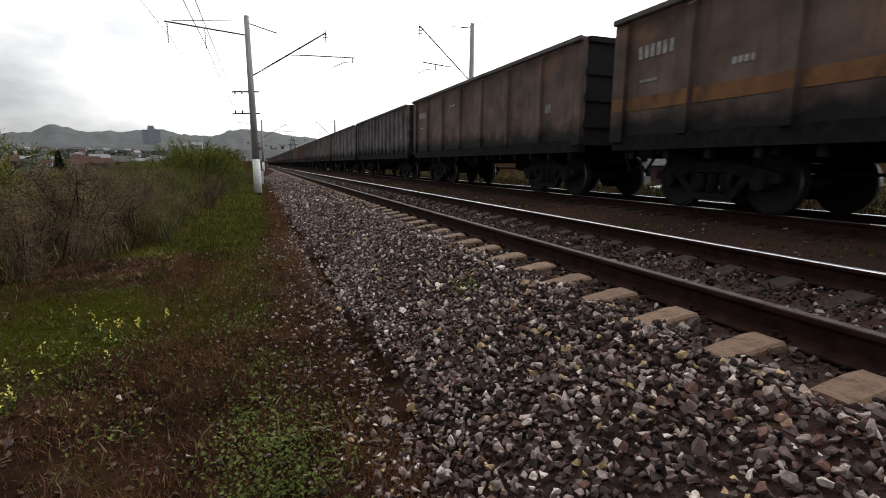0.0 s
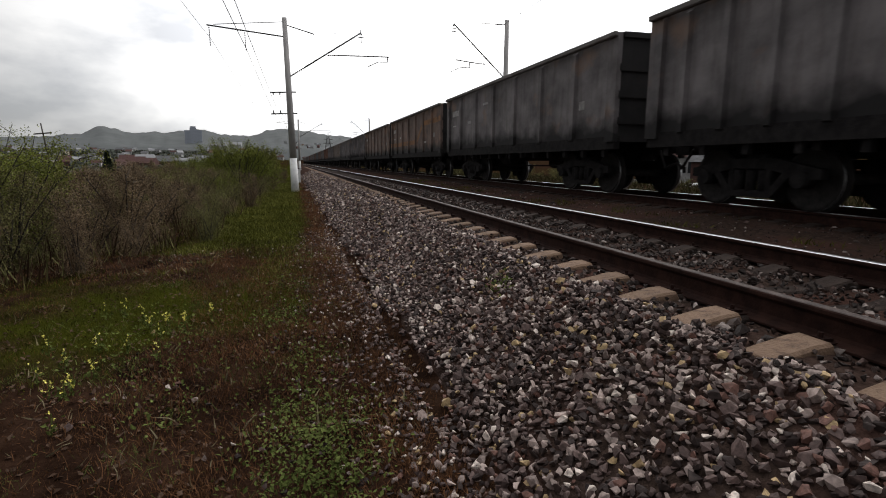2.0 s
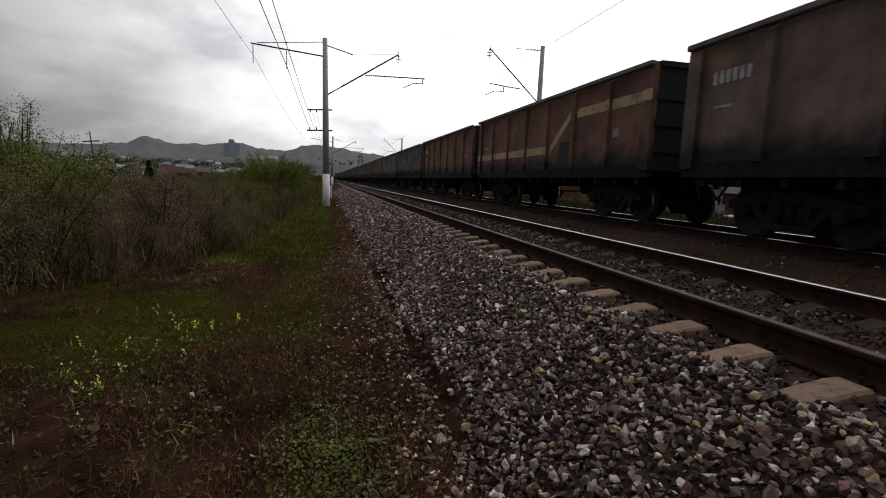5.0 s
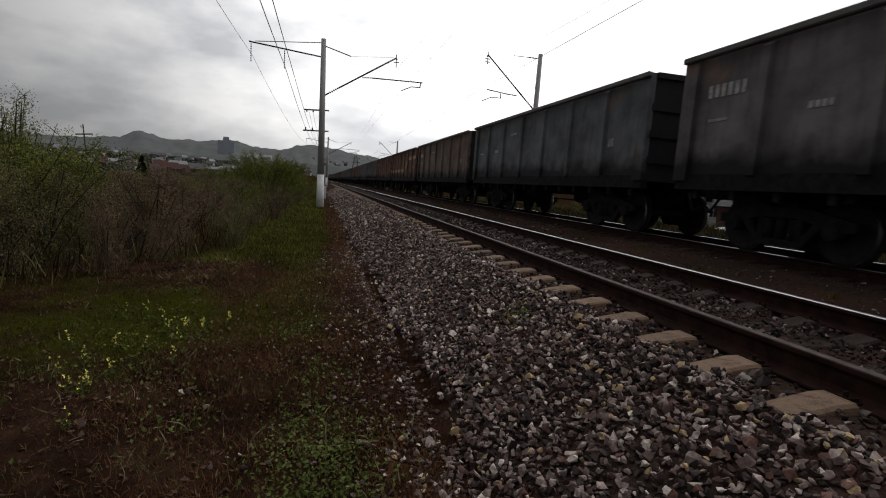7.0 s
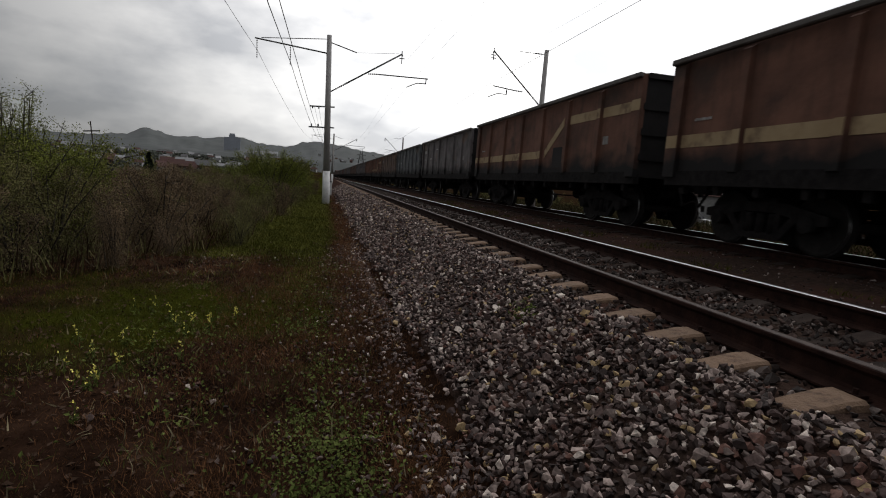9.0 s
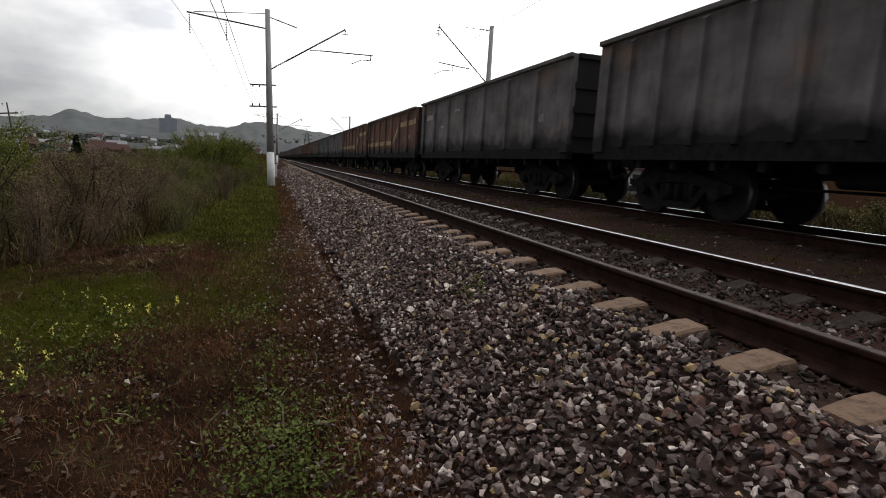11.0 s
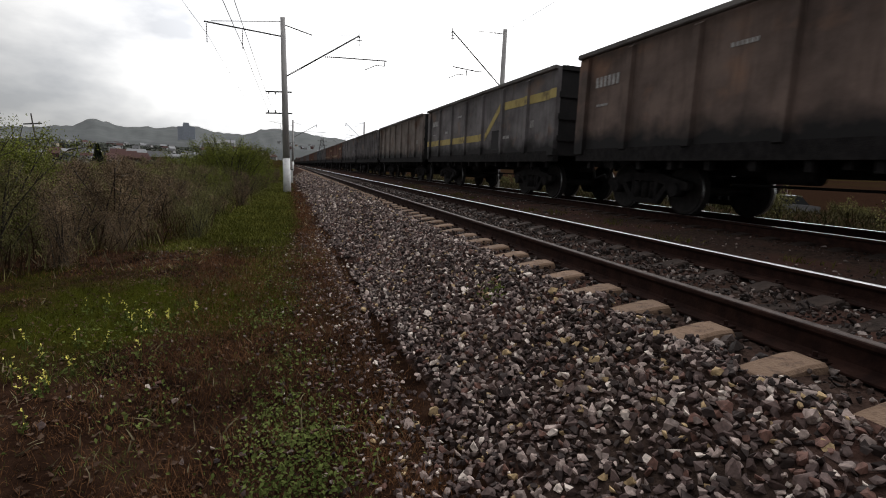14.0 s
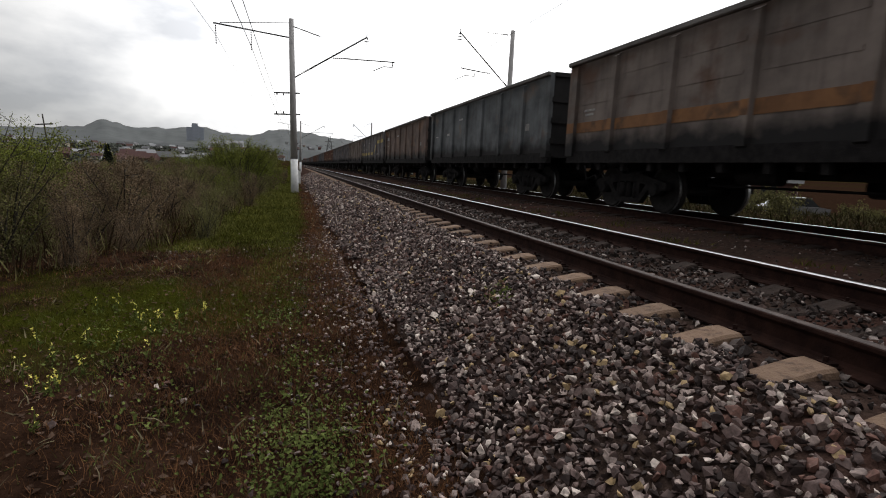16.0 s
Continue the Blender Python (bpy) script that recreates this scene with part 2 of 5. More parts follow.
def stone_material(name, per, tones):
    """Stones of mixed colours, one tone a stone, with fine speckle."""
    m = bpy.data.materials.new(name)
    m.use_nodes = True
    nt = m.node_tree
    L = nt.links.new
    b = nt.nodes["Principled BSDF"]
    b.inputs["Roughness"].default_value, b.inputs["Specular IOR Level"].default_value = 0.72, 0.2
    rnd = nt.nodes.new("ShaderNodeObjectInfo").outputs["Random"] if per == "object" else nt.nodes.new("ShaderNodeNewGeometry").outputs["Random Per Island"]
    ramp = nt.nodes.new("ShaderNodeValToRGB")
    ramp.color_ramp.interpolation = "CONSTANT"
    e = ramp.color_ramp.elements
    while len(e) < len(tones):
        e.new(0.5)
    for k, (pos, c) in enumerate(tones):
        e[k].position, e[k].color = pos, (*c, 1)
    L(rnd, ramp.inputs["Fac"])
    co = nt.nodes.new("ShaderNodeTexCoord")
    n = nt.nodes.new("ShaderNodeTexNoise")
    n.inputs["Scale"].default_value, n.inputs["Detail"].default_value = 55, 5
    L(co.outputs["Object"], n.inputs["Vector"])
    mr = nt.nodes.new("ShaderNodeMapRange")
    mr.inputs["From Min"].default_value, mr.inputs["From Max"].default_value = 0.3, 0.7
    mr.inputs["To Min"].default_value, mr.inputs["To Max"].default_value = 0.6, 1.35
    L(n.outputs["Fac"], mr.inputs["Value"])
    hv = nt.nodes.new("ShaderNodeHueSaturation")
    L(mr.outputs["Result"], hv.inputs["Value"]), L(ramp.outputs["Color"], hv.inputs["Color"])
    L(hv.outputs["Color"], b.inputs["Base Color"])
    bp = nt.nodes.new("ShaderNodeBump")
    bp.inputs["Strength"].default_value, bp.inputs["Distance"].default_value = 0.35, 0.01
    L(n.outputs["Fac"], bp.inputs["Height"]), L(bp.outputs["Normal"], b.inputs["Normal"])
    return m


TONES = [(0.0, (0.028, 0.0182, 0.0162)), (0.24, (0.066, 0.0435, 0.039)), (0.46, (0.12, 0.082, 0.074)), (0.6, (0.125, 0.064, 0.05)), (0.68, (0.22, 0.17, 0.152)), (0.82, (0.36, 0.28, 0.25)), (0.92, (0.38, 0.27, 0.145)), (0.95, (0.62, 0.53, 0.47))]
STONE = stone_material("ballast_stone", "island", TONES)
STONE_ONE = stone_material("ballast_stone_single", "object", TONES)
DIRTY_STONE = stone_material("oily_ballast_stone", "island", [(0.0, (0.019, 0.0128, 0.011)), (0.4, (0.04, 0.026, 0.0215)), (0.72, (0.08, 0.051, 0.043)), (0.91, (0.26, 0.215, 0.195))])
ground = build_ground()

# ---- tracks ----
FAR = 590.0


def bed_height(x):
    """Top of the ballast, before stones."""
    a = 0.0 if x > -1.5 else -0.59 * smooth(-1.3, -2.85, x) + 0.008
    a += 0.02 * smooth(-1.55, -1.36, x) * smooth(-0.85, -0.95, x)
    return 0.008 + a + 0.05 * smooth(2.2, 3.4, x) + 0.035 * smooth(2.8, 3.7, x)


def build_bed():
    xs = [-2.66, -2.56, -2.35, -2.1, -1.85, -1.6, -1.4, -1.0, -0.5, 0, 0.5, 1.0, 1.4, 1.9, 2.3, 2.8, 3.3, 3.9, 4.75, 5.6, 6.2, 6.8, 7.3, 7.9]
    ys = [-40, -12] + [-5 + 0.25 * k for k in range(100)] + [20 + 2 * k for k in range(40)] + [110, 140, 200, 320, FAR]
    verts = []
    for y in ys:
        for i, x in enumerate(xs):
            z = bed_height(x) - 0.02 + 0.02 * noise.noise((x * 2, y * 2, 3))
            if x > 6.3:
                z -= 0.6 * smooth(6.3, 7.9, x)
            if i == 0:
                z -= 0.3
            if i == 1:
                z -= 0.04
            verts.append((x, y, z))
    n = len(xs)
    faces = [(j * n + i, j * n + i + 1, (j + 1) * n + i + 1, (j + 1) * n + i) for j in range(len(ys) - 1) for i in range(n - 1)]
    ob = new("ballast_bed", fast_mesh("ballast_bed", verts, faces, BALLAST_BED, True))
    return tagged(ob, "raised bed of grey crushed stone under two railway tracks", "ballast", kind="structure")


bed = build_bed()


def rail_mesh(top_mat):
    bm = bmesh.new()
    half = [(0.075, 0.0), (0.075, 0.012), (0.02, 0.032), (0.009, 0.05), (0.009, 0.125), (0.03, 0.142), (0.0365, 0.15), (0.0365, 0.168), (0.032, 0.1755), (0.027, 0.179), (0.0245, 0.18)]
    pts = half + [(-a, b) for a, b in half[::-1]]
    profile(bm, pts, -40, FAR)
    me = finish("rail", bm, [RAIL_SIDE, top_mat])
    for p in me.polygons:
        if p.normal.z > 0.5 and p.center.z > 0.1765:
            p.material_index = 1
    return me


def build_track(cx, top, label, mats):
    z = top - 0.18
    t = tagged(new("railway_track"), label, "railway track", group="railway tracks", kind="structure")
    t.location = (cx, 0, z)
    for s, mt in zip((-1, 1), mats):
        r = part("rail", rail_mesh(mt), None, t)
        r.location = (s * 0.797, 0, 0)
    return t


track_near = build_track(0.0, 0.20, "railway track with worn rails on concrete sleepers", (RAIL_DULL, RAIL_TOP))
track_far = build_track(TRACK2, RAIL2, "railway track with polished rails under a passing train", (RAIL_TOP, RAIL_TOP))


def sleeper_mesh():
    bm = bmesh.new()
    # top narrower than the base; a raised shoulder outside each rail, falling away to the end
    half = [(1.315, -0.03, 0.084), (1.295, -0.01, 0.09), (1.02, 0.038, 0.096), (0.93, 0.042, 0.096), (0.915, 0.016, 0.098), (0.68, 0.016, 0.098), (0.66, 0.04, 0.098), (0.35, -0.02, 0.09)]
    rings = []
    for x, z, w in [(-x, z, w) for x, z, w in half] + half[::-1]:
        rings.append([bm.verts.new(p) for p in ((x, -w - 0.055, -0.18), (x, w + 0.055, -0.18), (x, w + 0.006, z - 0.014), (x, w - 0.012, z), (x, -w + 0.012, z), (x, -w - 0.006, z - 0.014))])
    for a, b in zip(rings, rings[1:]):
        for k in range(6):
            bm.faces.new((a[k], a[(k + 1) % 6], b[(k + 1) % 6], b[k]))
    for f in bm.faces:
        f.material_index = 1 if abs(f.calc_center_median().x) < 0.8 else 0
    bm.faces.new(rings[0][::-1])
    bm.faces.new(rings[-1])
    bmesh.ops.recalc_face_normals(bm, faces=bm.faces)
    return finish("sleeper", bm, [CONCRETE, OILED])


def clip_mesh():
    bm = bmesh.new()
    box(bm, -0.115, 0.115, -0.06, 0.06, 0.0, 0.018)
    tube(bm, (0.095, 0, 0.01), (0.095, 0, 0.06), 0.013, n=6)
    tube(bm, (-0.095, 0, 0.01), (-0.095, 0, 0.06), 0.013, n=6)
    box(bm, 0.05, 0.115, -0.035, 0.035, 0.018, 0.034)
    box(bm, -0.115, -0.05, -0.035, 0.035, 0.018, 0.034)
    return finish("rail_fastening", bm, RAIL_SIDE)


SPACING = 0.5435


def build_sleepers():
    me, clip = sleeper_mesh(), clip_mesh()
    dark = me.copy()
    dark.materials[0] = OILED
    for k in range(-40, 200):
        s = part("sleeper", me, None, track_near)
        s.location = (random.uniform(-0.012, 0.012), k * SPACING - 0.06, random.uniform(-0.006, 0.006))
        s.rotation_euler = (0, 0, random.uniform(-0.012, 0.012))
        if k < 45:
            for sx in (-0.797, 0.797):
                c = part("rail_fastening", clip, None, s)
                c.location = (sx, 0, 0.008)
    for k in range(-40, 90):
        s = part("sleeper", dark, None, track_far)
        s.location = (0, k * SPACING, -0.01)


# ---- overhead line masts ----


def insulator(bm, a, b, r=0.07, n=5):
    a, b = Vector(a), Vector(b)
    tube(bm, a, b, r * 0.35, n=6)
    for k in range(n):
        p = a.lerp(b, (k + 0.3) / n)
        q = a.lerp(b, (k + 0.7) / n)
        tube(bm, p, q, r, r * 0.6, n=8)


def build_mast(x, y, base, height, side, label, white=True, arms=True, lean=0.0, r0=0.19, r1=0.12, short=False):
    """side +1: the bracket reaches towards +x."""
    m = tagged(new("catenary_mast"), label, "catenary mast", group="overhead line masts")
    m.matrix_basis = pose(x, y, base, 0, lean, 0)
    wh = 1.65 if white else 0.0
    rw = r0 + (r1 - r0) * wh / height
    part("pole", quick(tube, (0, 0, max(wh, -0.5) if white else -0.5), (0, 0, height), rw, r1, 14), MAST, m)
    if white:
        part("painted_base", quick(tube, (0, 0, -0.5), (0, 0, wh), r0 + 0.012, rw + 0.004, 14), WHITE, m, "white painted concrete foot")
    s = side
    # foot and tip of the slanting bracket, span and height of the registration arm
    zf, reach, drop = (height - 3.05, 3.05, 0.42) if short else (height - 2.78, 3.75, 0.56)
    r_in, r_out, zr = (1.2, 2.95, height - 2.4) if short else (2.0, 5.2, height - 1.72)
    tip = Vector((s * reach, 0, height - drop))
    foot = Vector((s * 0.12, 0, zf))
    a, c = foot.lerp(tip, 0.06), foot.lerp(tip, 0.19)
    part("bracket_arm", quick(tube, c, tip, 0.042, None, 8), STEEL, m)
    part("bracket_foot", quick(tube, foot, a, 0.04, None, 6), STEEL, m)
    part("insulator", quick(insulator, a, c, 0.065), CERAMIC, m)
    bm = bmesh.new()
    tube(bm, tip, (tip.x + s * 0.05, 0, tip.z - 0.1), 0.03, n=6)
    box(bm, tip.x - 0.14, tip.x + 0.14, -0.02, 0.02, tip.z - 0.24, tip.z - 0.20)
    if short:
        box(bm, tip.x - 0.14, tip.x + 0.14, -0.02, 0.02, tip.z - 0.40, tip.z - 0.36)
    box(bm, tip.x - 0.02, tip.x + 0.02, -0.02, 0.02, tip.z - 0.5, tip.z + 0.16)
    part("wire_clamp", bm, STEEL, m)
    part("insulator", quick(insulator, (s * r_in, 0, zr), (s * (r_in + 0.5), 0, zr + 0.02), 0.055), CERAMIC, m)
    bm = bmesh.new()
    tube(bm, (s * (r_in + 0.5), 0, zr + 0.02), (s * r_out, 0, zr + (0.14 if short else 0.02)), 0.034, n=6)
    hook = r_out - 0.1 if not short else r_out - 0.8
    tube(bm, (s * hook, 0, zr + 0.02), (s * (hook - 0.03), 0, zr - 0.26), 0.03, n=6)
    part("registration_arm", bm, STEEL, m)
    bm = bmesh.new()
    d = 1 if short else -1
    tube(bm, (s * hook, 0, zr - 0.24), (s * (hook + d * 0.5), 0, zr - 0.24), 0.026, n=6)
    tube(bm, (s * (hook + d * 0.5), 0, zr - 0.24), (s * (hook + d * 1.05), 0, zr - 0.5), 0.026, n=6)
    part("steady_arm", bm, STEEL, m)
    if short:
        part("top_arm", quick(tube, (s * 0.1, 0, height - 0.25), (s * 1.55, 0, height - 0.27), 0.02, None, 6), STEEL, m)
        part("insulator", quick(insulator, (s * 0.28, 0, height - 0.25), (s * 0.7, 0, height - 0.26), 0.055), CERAMIC, m)
    else:
        part("tie_rod", quick(tube, (s * 0.1, 0, height - 0.35), (s * 1.4, 0, height - 0.72), 0.03, None, 6), STEEL, m)
        part("tie_wire", quick(tube, (s * 1.4, 0, height - 0.72), (s * 3.6, 0, height - 0.55), 0.008, None, 5), WIRE, m)
    if arms:
        bm = bmesh.new()
        tube(bm, (-s * 0.05, 0, height - 0.9), (-s * 3.6, 0, height - 0.5), 0.038, n=6)
        tube(bm, (-s * 0.1, 0, height - 0.2), (-s * 3.3, 0, height - 0.46), 0.02, n=6)
        part("feeder_arm", bm, STEEL, m)
        for fx, fz in ((3.5, 0.52), (1.9, 0.7)):
            part("hanging_insulator", quick(insulator, (-s * fx, 0, height - fz - 0.05), (-s * fx, 0, height - fz - 0.95), 0.036, 8), CERAMIC, m)
        for fz, ln in ((3.55, 0.9), (4.6, 0.95)):
            bm = bmesh.new()
            tube(bm, (s * 0.35, 0, height - fz), (-s * ln, 0, height - fz - 0.03), 0.04, n=6)
            for e in (-0.5, -0.85):
                tube(bm, (s * e * ln, 0, height - fz), (s * e * ln, 0, height - fz - 0.14 if fz < 4 else height - fz + 0.14), 0.035, n=6)
            part("cross_arm", bm, STEEL, m)
    return m


mast_a = build_mast(-3.36, 25.6, -0.52, 8.5, 1, "grey concrete overhead-line mast with a white painted foot", lean=-1.5)
mast_b = build_mast(8.24, 25.6, -0.6, 9.35, -1, "grey concrete overhead-line mast beyond the goods train", white=False, arms=False, short=True)
mast_c = build_mast(9.2, 88.0, -0.7, 8.95, -1, "distant grey concrete overhead-line mast", white=False, arms=False, short=True)
mast_d = build_mast(-2.35, 88.0, -0.5, 8.3, 1, "distant grey concrete overhead-line mast with a white foot")
mast_e = build_mast(12.5, 150.0, -0.7, 8.8, -1, "far grey concrete overhead-line mast", white=False, arms=False, short=True)

# ---- goods wagons ----
HALF, PITCH = 6.4, 13.92
WALL, RIB = 1.47, 1.55
TOP, SILL = 3.42, 1.26


def paint(name, low, high, rust, amount, scale=1.4, soot_shade=False):
    m = material(name, [low, high], scale, 0.82, 0.0, 0.25, 12, stretch=(1, 0.55, 0.8), second=(rust, 1.7, 0.62 - amount, 0.78 - amount), spec=0.25)
    if soot_shade:
        add_soot_and_shade(m)
    return m


def add_soot_and_shade(m):
    """Coal dust and painted shade on the lower plates, with a ragged upper edge, and rust runs down the wall."""
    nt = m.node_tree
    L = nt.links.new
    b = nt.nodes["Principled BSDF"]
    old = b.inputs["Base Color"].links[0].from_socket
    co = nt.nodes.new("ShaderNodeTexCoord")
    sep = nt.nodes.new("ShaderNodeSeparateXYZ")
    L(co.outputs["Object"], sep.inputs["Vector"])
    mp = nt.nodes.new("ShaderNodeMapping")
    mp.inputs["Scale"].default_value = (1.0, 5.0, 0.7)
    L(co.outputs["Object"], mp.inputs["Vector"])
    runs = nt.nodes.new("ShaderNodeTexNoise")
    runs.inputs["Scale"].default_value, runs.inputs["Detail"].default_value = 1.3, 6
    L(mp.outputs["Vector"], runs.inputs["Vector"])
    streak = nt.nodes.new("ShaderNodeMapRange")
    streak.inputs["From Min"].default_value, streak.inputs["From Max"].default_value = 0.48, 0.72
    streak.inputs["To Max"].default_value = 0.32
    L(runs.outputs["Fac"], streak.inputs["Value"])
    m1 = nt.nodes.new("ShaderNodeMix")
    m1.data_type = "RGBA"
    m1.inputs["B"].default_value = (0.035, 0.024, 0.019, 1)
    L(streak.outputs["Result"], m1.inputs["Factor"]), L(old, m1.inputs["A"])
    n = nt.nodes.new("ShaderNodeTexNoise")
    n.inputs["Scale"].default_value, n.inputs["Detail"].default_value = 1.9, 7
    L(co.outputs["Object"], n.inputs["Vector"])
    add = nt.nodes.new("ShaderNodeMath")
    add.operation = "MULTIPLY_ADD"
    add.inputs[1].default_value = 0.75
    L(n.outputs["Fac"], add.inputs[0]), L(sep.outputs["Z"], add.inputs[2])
    # shade put into the colour: wall turns near black below a noisy edge
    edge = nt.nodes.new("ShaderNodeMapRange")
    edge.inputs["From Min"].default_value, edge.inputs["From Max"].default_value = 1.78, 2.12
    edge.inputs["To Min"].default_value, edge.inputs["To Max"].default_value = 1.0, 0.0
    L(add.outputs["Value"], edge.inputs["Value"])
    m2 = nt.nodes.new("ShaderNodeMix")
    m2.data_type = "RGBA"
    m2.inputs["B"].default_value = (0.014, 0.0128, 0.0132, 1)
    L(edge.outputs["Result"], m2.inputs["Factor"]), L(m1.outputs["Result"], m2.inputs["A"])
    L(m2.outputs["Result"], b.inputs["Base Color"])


RIM = paint("worn_top_rail", (0.085, 0.078, 0.074), (0.17, 0.158, 0.15), (0.06, 0.045, 0.038), 0.05)
# near-black plates: end walls, their ribs and beams, and the square side patch
NEAR_BLACK = paint("near_black_plate", (0.01, 0.0094, 0.0098), (0.022, 0.02, 0.0205), (0.028, 0.02, 0.017), 0.02)


def wheel_mesh():
    bm = bmesh.new()
    n, rings = 28, []
    for x, r in ((-0.075, 0.10), (-0.06, 0.13), (-0.03, 0.38), (-0.065, 0.41), (-0.065, 0.475), (-0.03, 0.477), (0.05, 0.485), (0.06, 0.505), (0.085, 0.50), (0.085, 0.42), (0.03, 0.38), (0.05, 0.13), (0.06, 0.10)):
        rings.append([bm.verts.new((x, r * math.cos(k * math.tau / n), r * math.sin(k * math.tau / n))) for k in range(n)])
    for i, (a, b) in enumerate(zip(rings, rings[1:])):
        for k in range(n):
            f = bm.faces.new((a[k], b[k], b[(k + 1) % n], a[(k + 1) % n]))
            f.smooth, f.material_index = True, 1 if i == 4 else 0
    bm.faces.new(rings[0])
    bm.faces.new(rings[-1][::-1])
    bmesh.ops.recalc_face_normals(bm, faces=bm.faces)
    return finish("wheel", bm, [WHEEL, TREAD])


def side_frame_mesh():
    bm = bmesh.new()
    up = [(-1.25, 0.62), (-0.95, 0.68), (-0.45, 0.78), (0.45, 0.78), (0.95, 0.68), (1.25, 0.62), (1.25, 0.48), (0.98, 0.46), (0.6, 0.56), (0.33, 0.62), (-0.33, 0.62), (-0.6, 0.56), (-0.98, 0.46), (-1.25, 0.48)]
    profile(bm, up[::-1], -0.07, 0.07, "x")
    dn = [(-0.62, 0.58), (-0.36, 0.28), (0.36, 0.28), (0.62, 0.58), (0.74, 0.52), (0.42, 0.17), (-0.42, 0.17), (-0.74, 0.52)]
    profile(bm, dn, -0.06, 0.06, "x")
    for y in (-0.24, 0.0, 0.24):
        tube(bm, (0, y, 0.27), (0, y, 0.6), 0.085, n=8)
    for y in (-0.925, 0.925):
        tube(bm, (-0.13, y, 0.475), (0.1, y, 0.475), 0.135, n=12)
    for y in (-0.36, 0.36):
        box(bm, -0.06, 0.06, y - 0.05, y + 0.05, 0.25, 0.7)
    return finish("side_frame", bm, IRON)


WHEEL_ME, FRAME_ME = wheel_mesh(), side_frame_mesh()
AXLE_ME = finish("axle", quick(tube, (-0.98, 0, 0), (0.98, 0, 0), 0.085, None, 10), WHEEL)
BOLSTER_ME = finish("bolster", quick(box, -0.95, 0.95, -0.22, 0.22, 0.42, 0.86), IRON, 0.03)


def build_wagon(label, mat, ribs=6, stripe=None, marks=(), coal=True, end_mat=None, ridges=False):
    """An open wagon: local y along the track, the camera's side at -x. stripe: (material, low, high)."""
    w = tagged(new("gondola_wagon"), label, "goods wagon", group="goods wagons of the train")
    for s in (-1, 1):
        bm = bmesh.new()
        pts = [(s * (WALL - 0.05), SILL), (s * WALL, SILL), (s * WALL, TOP - 0.02), (s * (WALL - 0.05), TOP - 0.02)]
        profile(bm, pts if s > 0 else pts[::-1], -HALF + 0.05, HALF - 0.05)
        step = (2 * HALF) / (ribs + 1)
        part("side_wall", bm, mat, w)
        if ridges:
            for k in range(ribs + 1):
                y0 = -HALF + k * step
                for z in (1.85, 2.4, 2.9):
                    part("pressed_ridge", quick(box, s * WALL - 0.008, s * WALL + 0.008, y0 + 0.18, y0 + step - 0.18, z - 0.035, z + 0.035), mat, w)
        for k in range(1, ribs + 1):
            y = -HALF + k * step
            hw = 0.085 if ribs < 9 else 0.055
            o = s * RIB
            bm = bmesh.new()
            outline = [(y - hw, SILL - 0.06), (y + hw, SILL - 0.06), (y + hw, TOP - 0.1), (y - hw, TOP - 0.1)]
            a = [bm.verts.new((s * (WALL - 0.01), p[0] + (0.03 if p[0] > y else -0.03), p[1])) for p in outline]
            b = [bm.verts.new((o, p[0], p[1] - (0.06 if p[1] > 2 else -0.05))) for p in outline]
            for q in range(4):
                bm.faces.new((a[q], a[(q + 1) % 4], b[(q + 1) % 4], b[q]))
            bm.faces.new(b)
            bmesh.ops.recalc_face_normals(bm, faces=bm.faces)
            part("rib", bm, mat, w)
        bm = bmesh.new()
        box(bm, s * RIB - 0.10, s * RIB + 0.02, -HALF - 0.02, HALF + 0.02, TOP - 0.11, TOP)
        part("top_rail", bm, RIM, w, bevel=0.02)
        bm = bmesh.new()
        box(bm, s * 1.44 - 0.07, s * 1.44 + 0.07, -HALF, HALF, SILL - 0.26, SILL + 0.015)
        for k in range(14):
            y = -HALF + 0.5 + k * (2 * HALF - 1.0) / 13
            box(bm, s * 1.40 - 0.05, s * 1.40 + 0.05, y - 0.06, y + 0.06, SILL - 0.42, SILL - 0.22)
        part("side_sill", bm, IRON, w)
    for e in (-1, 1):
        bm = bmesh.new()
        box(bm, -WALL - 0.06, WALL + 0.06, e * (HALF - 0.04) - 0.04, e * (HALF - 0.04) + 0.04, SILL - 0.1, TOP - 0.03)
        part("end_wall", bm, end_mat or NEAR_BLACK, w)
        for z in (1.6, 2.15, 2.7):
            part("end_rib", quick(box, -WALL, WALL, e * (HALF + 0.015) - 0.02, e * (HALF + 0.015) + 0.02, z - 0.07, z + 0.07), end_mat or NEAR_BLACK, w)
        part("end_beam", quick(box, -WALL + 0.05, WALL - 0.05, e * (HALF + 0.012) - 0.05, e * (HALF + 0.012) + 0.05, TOP - 0.12, TOP - 0.005), end_mat or NEAR_BLACK, w)
        for x in (-WALL - 0.03, WALL + 0.03):
            part("corner_post", quick(box, x - 0.06, x + 0.06, e * (HALF - 0.15) - 0.17, e * (HALF - 0.15) + 0.17, SILL - 0.1, TOP - 0.02), mat, w)
        bm = bmesh.new()
        box(bm, -0.16, 0.16, e * 6.0 - 0.5, e * 6.0 + 0.5, 0.92, 1.2)
        tube(bm, (0, e * 6.4, 1.05), (0, e * 6.9, 1.05), 0.11, n=8)
        box(bm, -0.2, 0.2, e * 6.86 - 0.1, e * 6.86 + 0.1, 0.88, 1.22)
        part("coupler", bm, IRON, w)
        bm = bmesh.new()
        tube(bm, (-0.35, e * 6.45, 0.98), (-0.4, e * 6.7, 0.6), 0.03, n=6)
        tube(bm, (-0.4, e * 6.7, 0.6), (-0.3, e * 6.95, 0.72), 0.03, n=6)
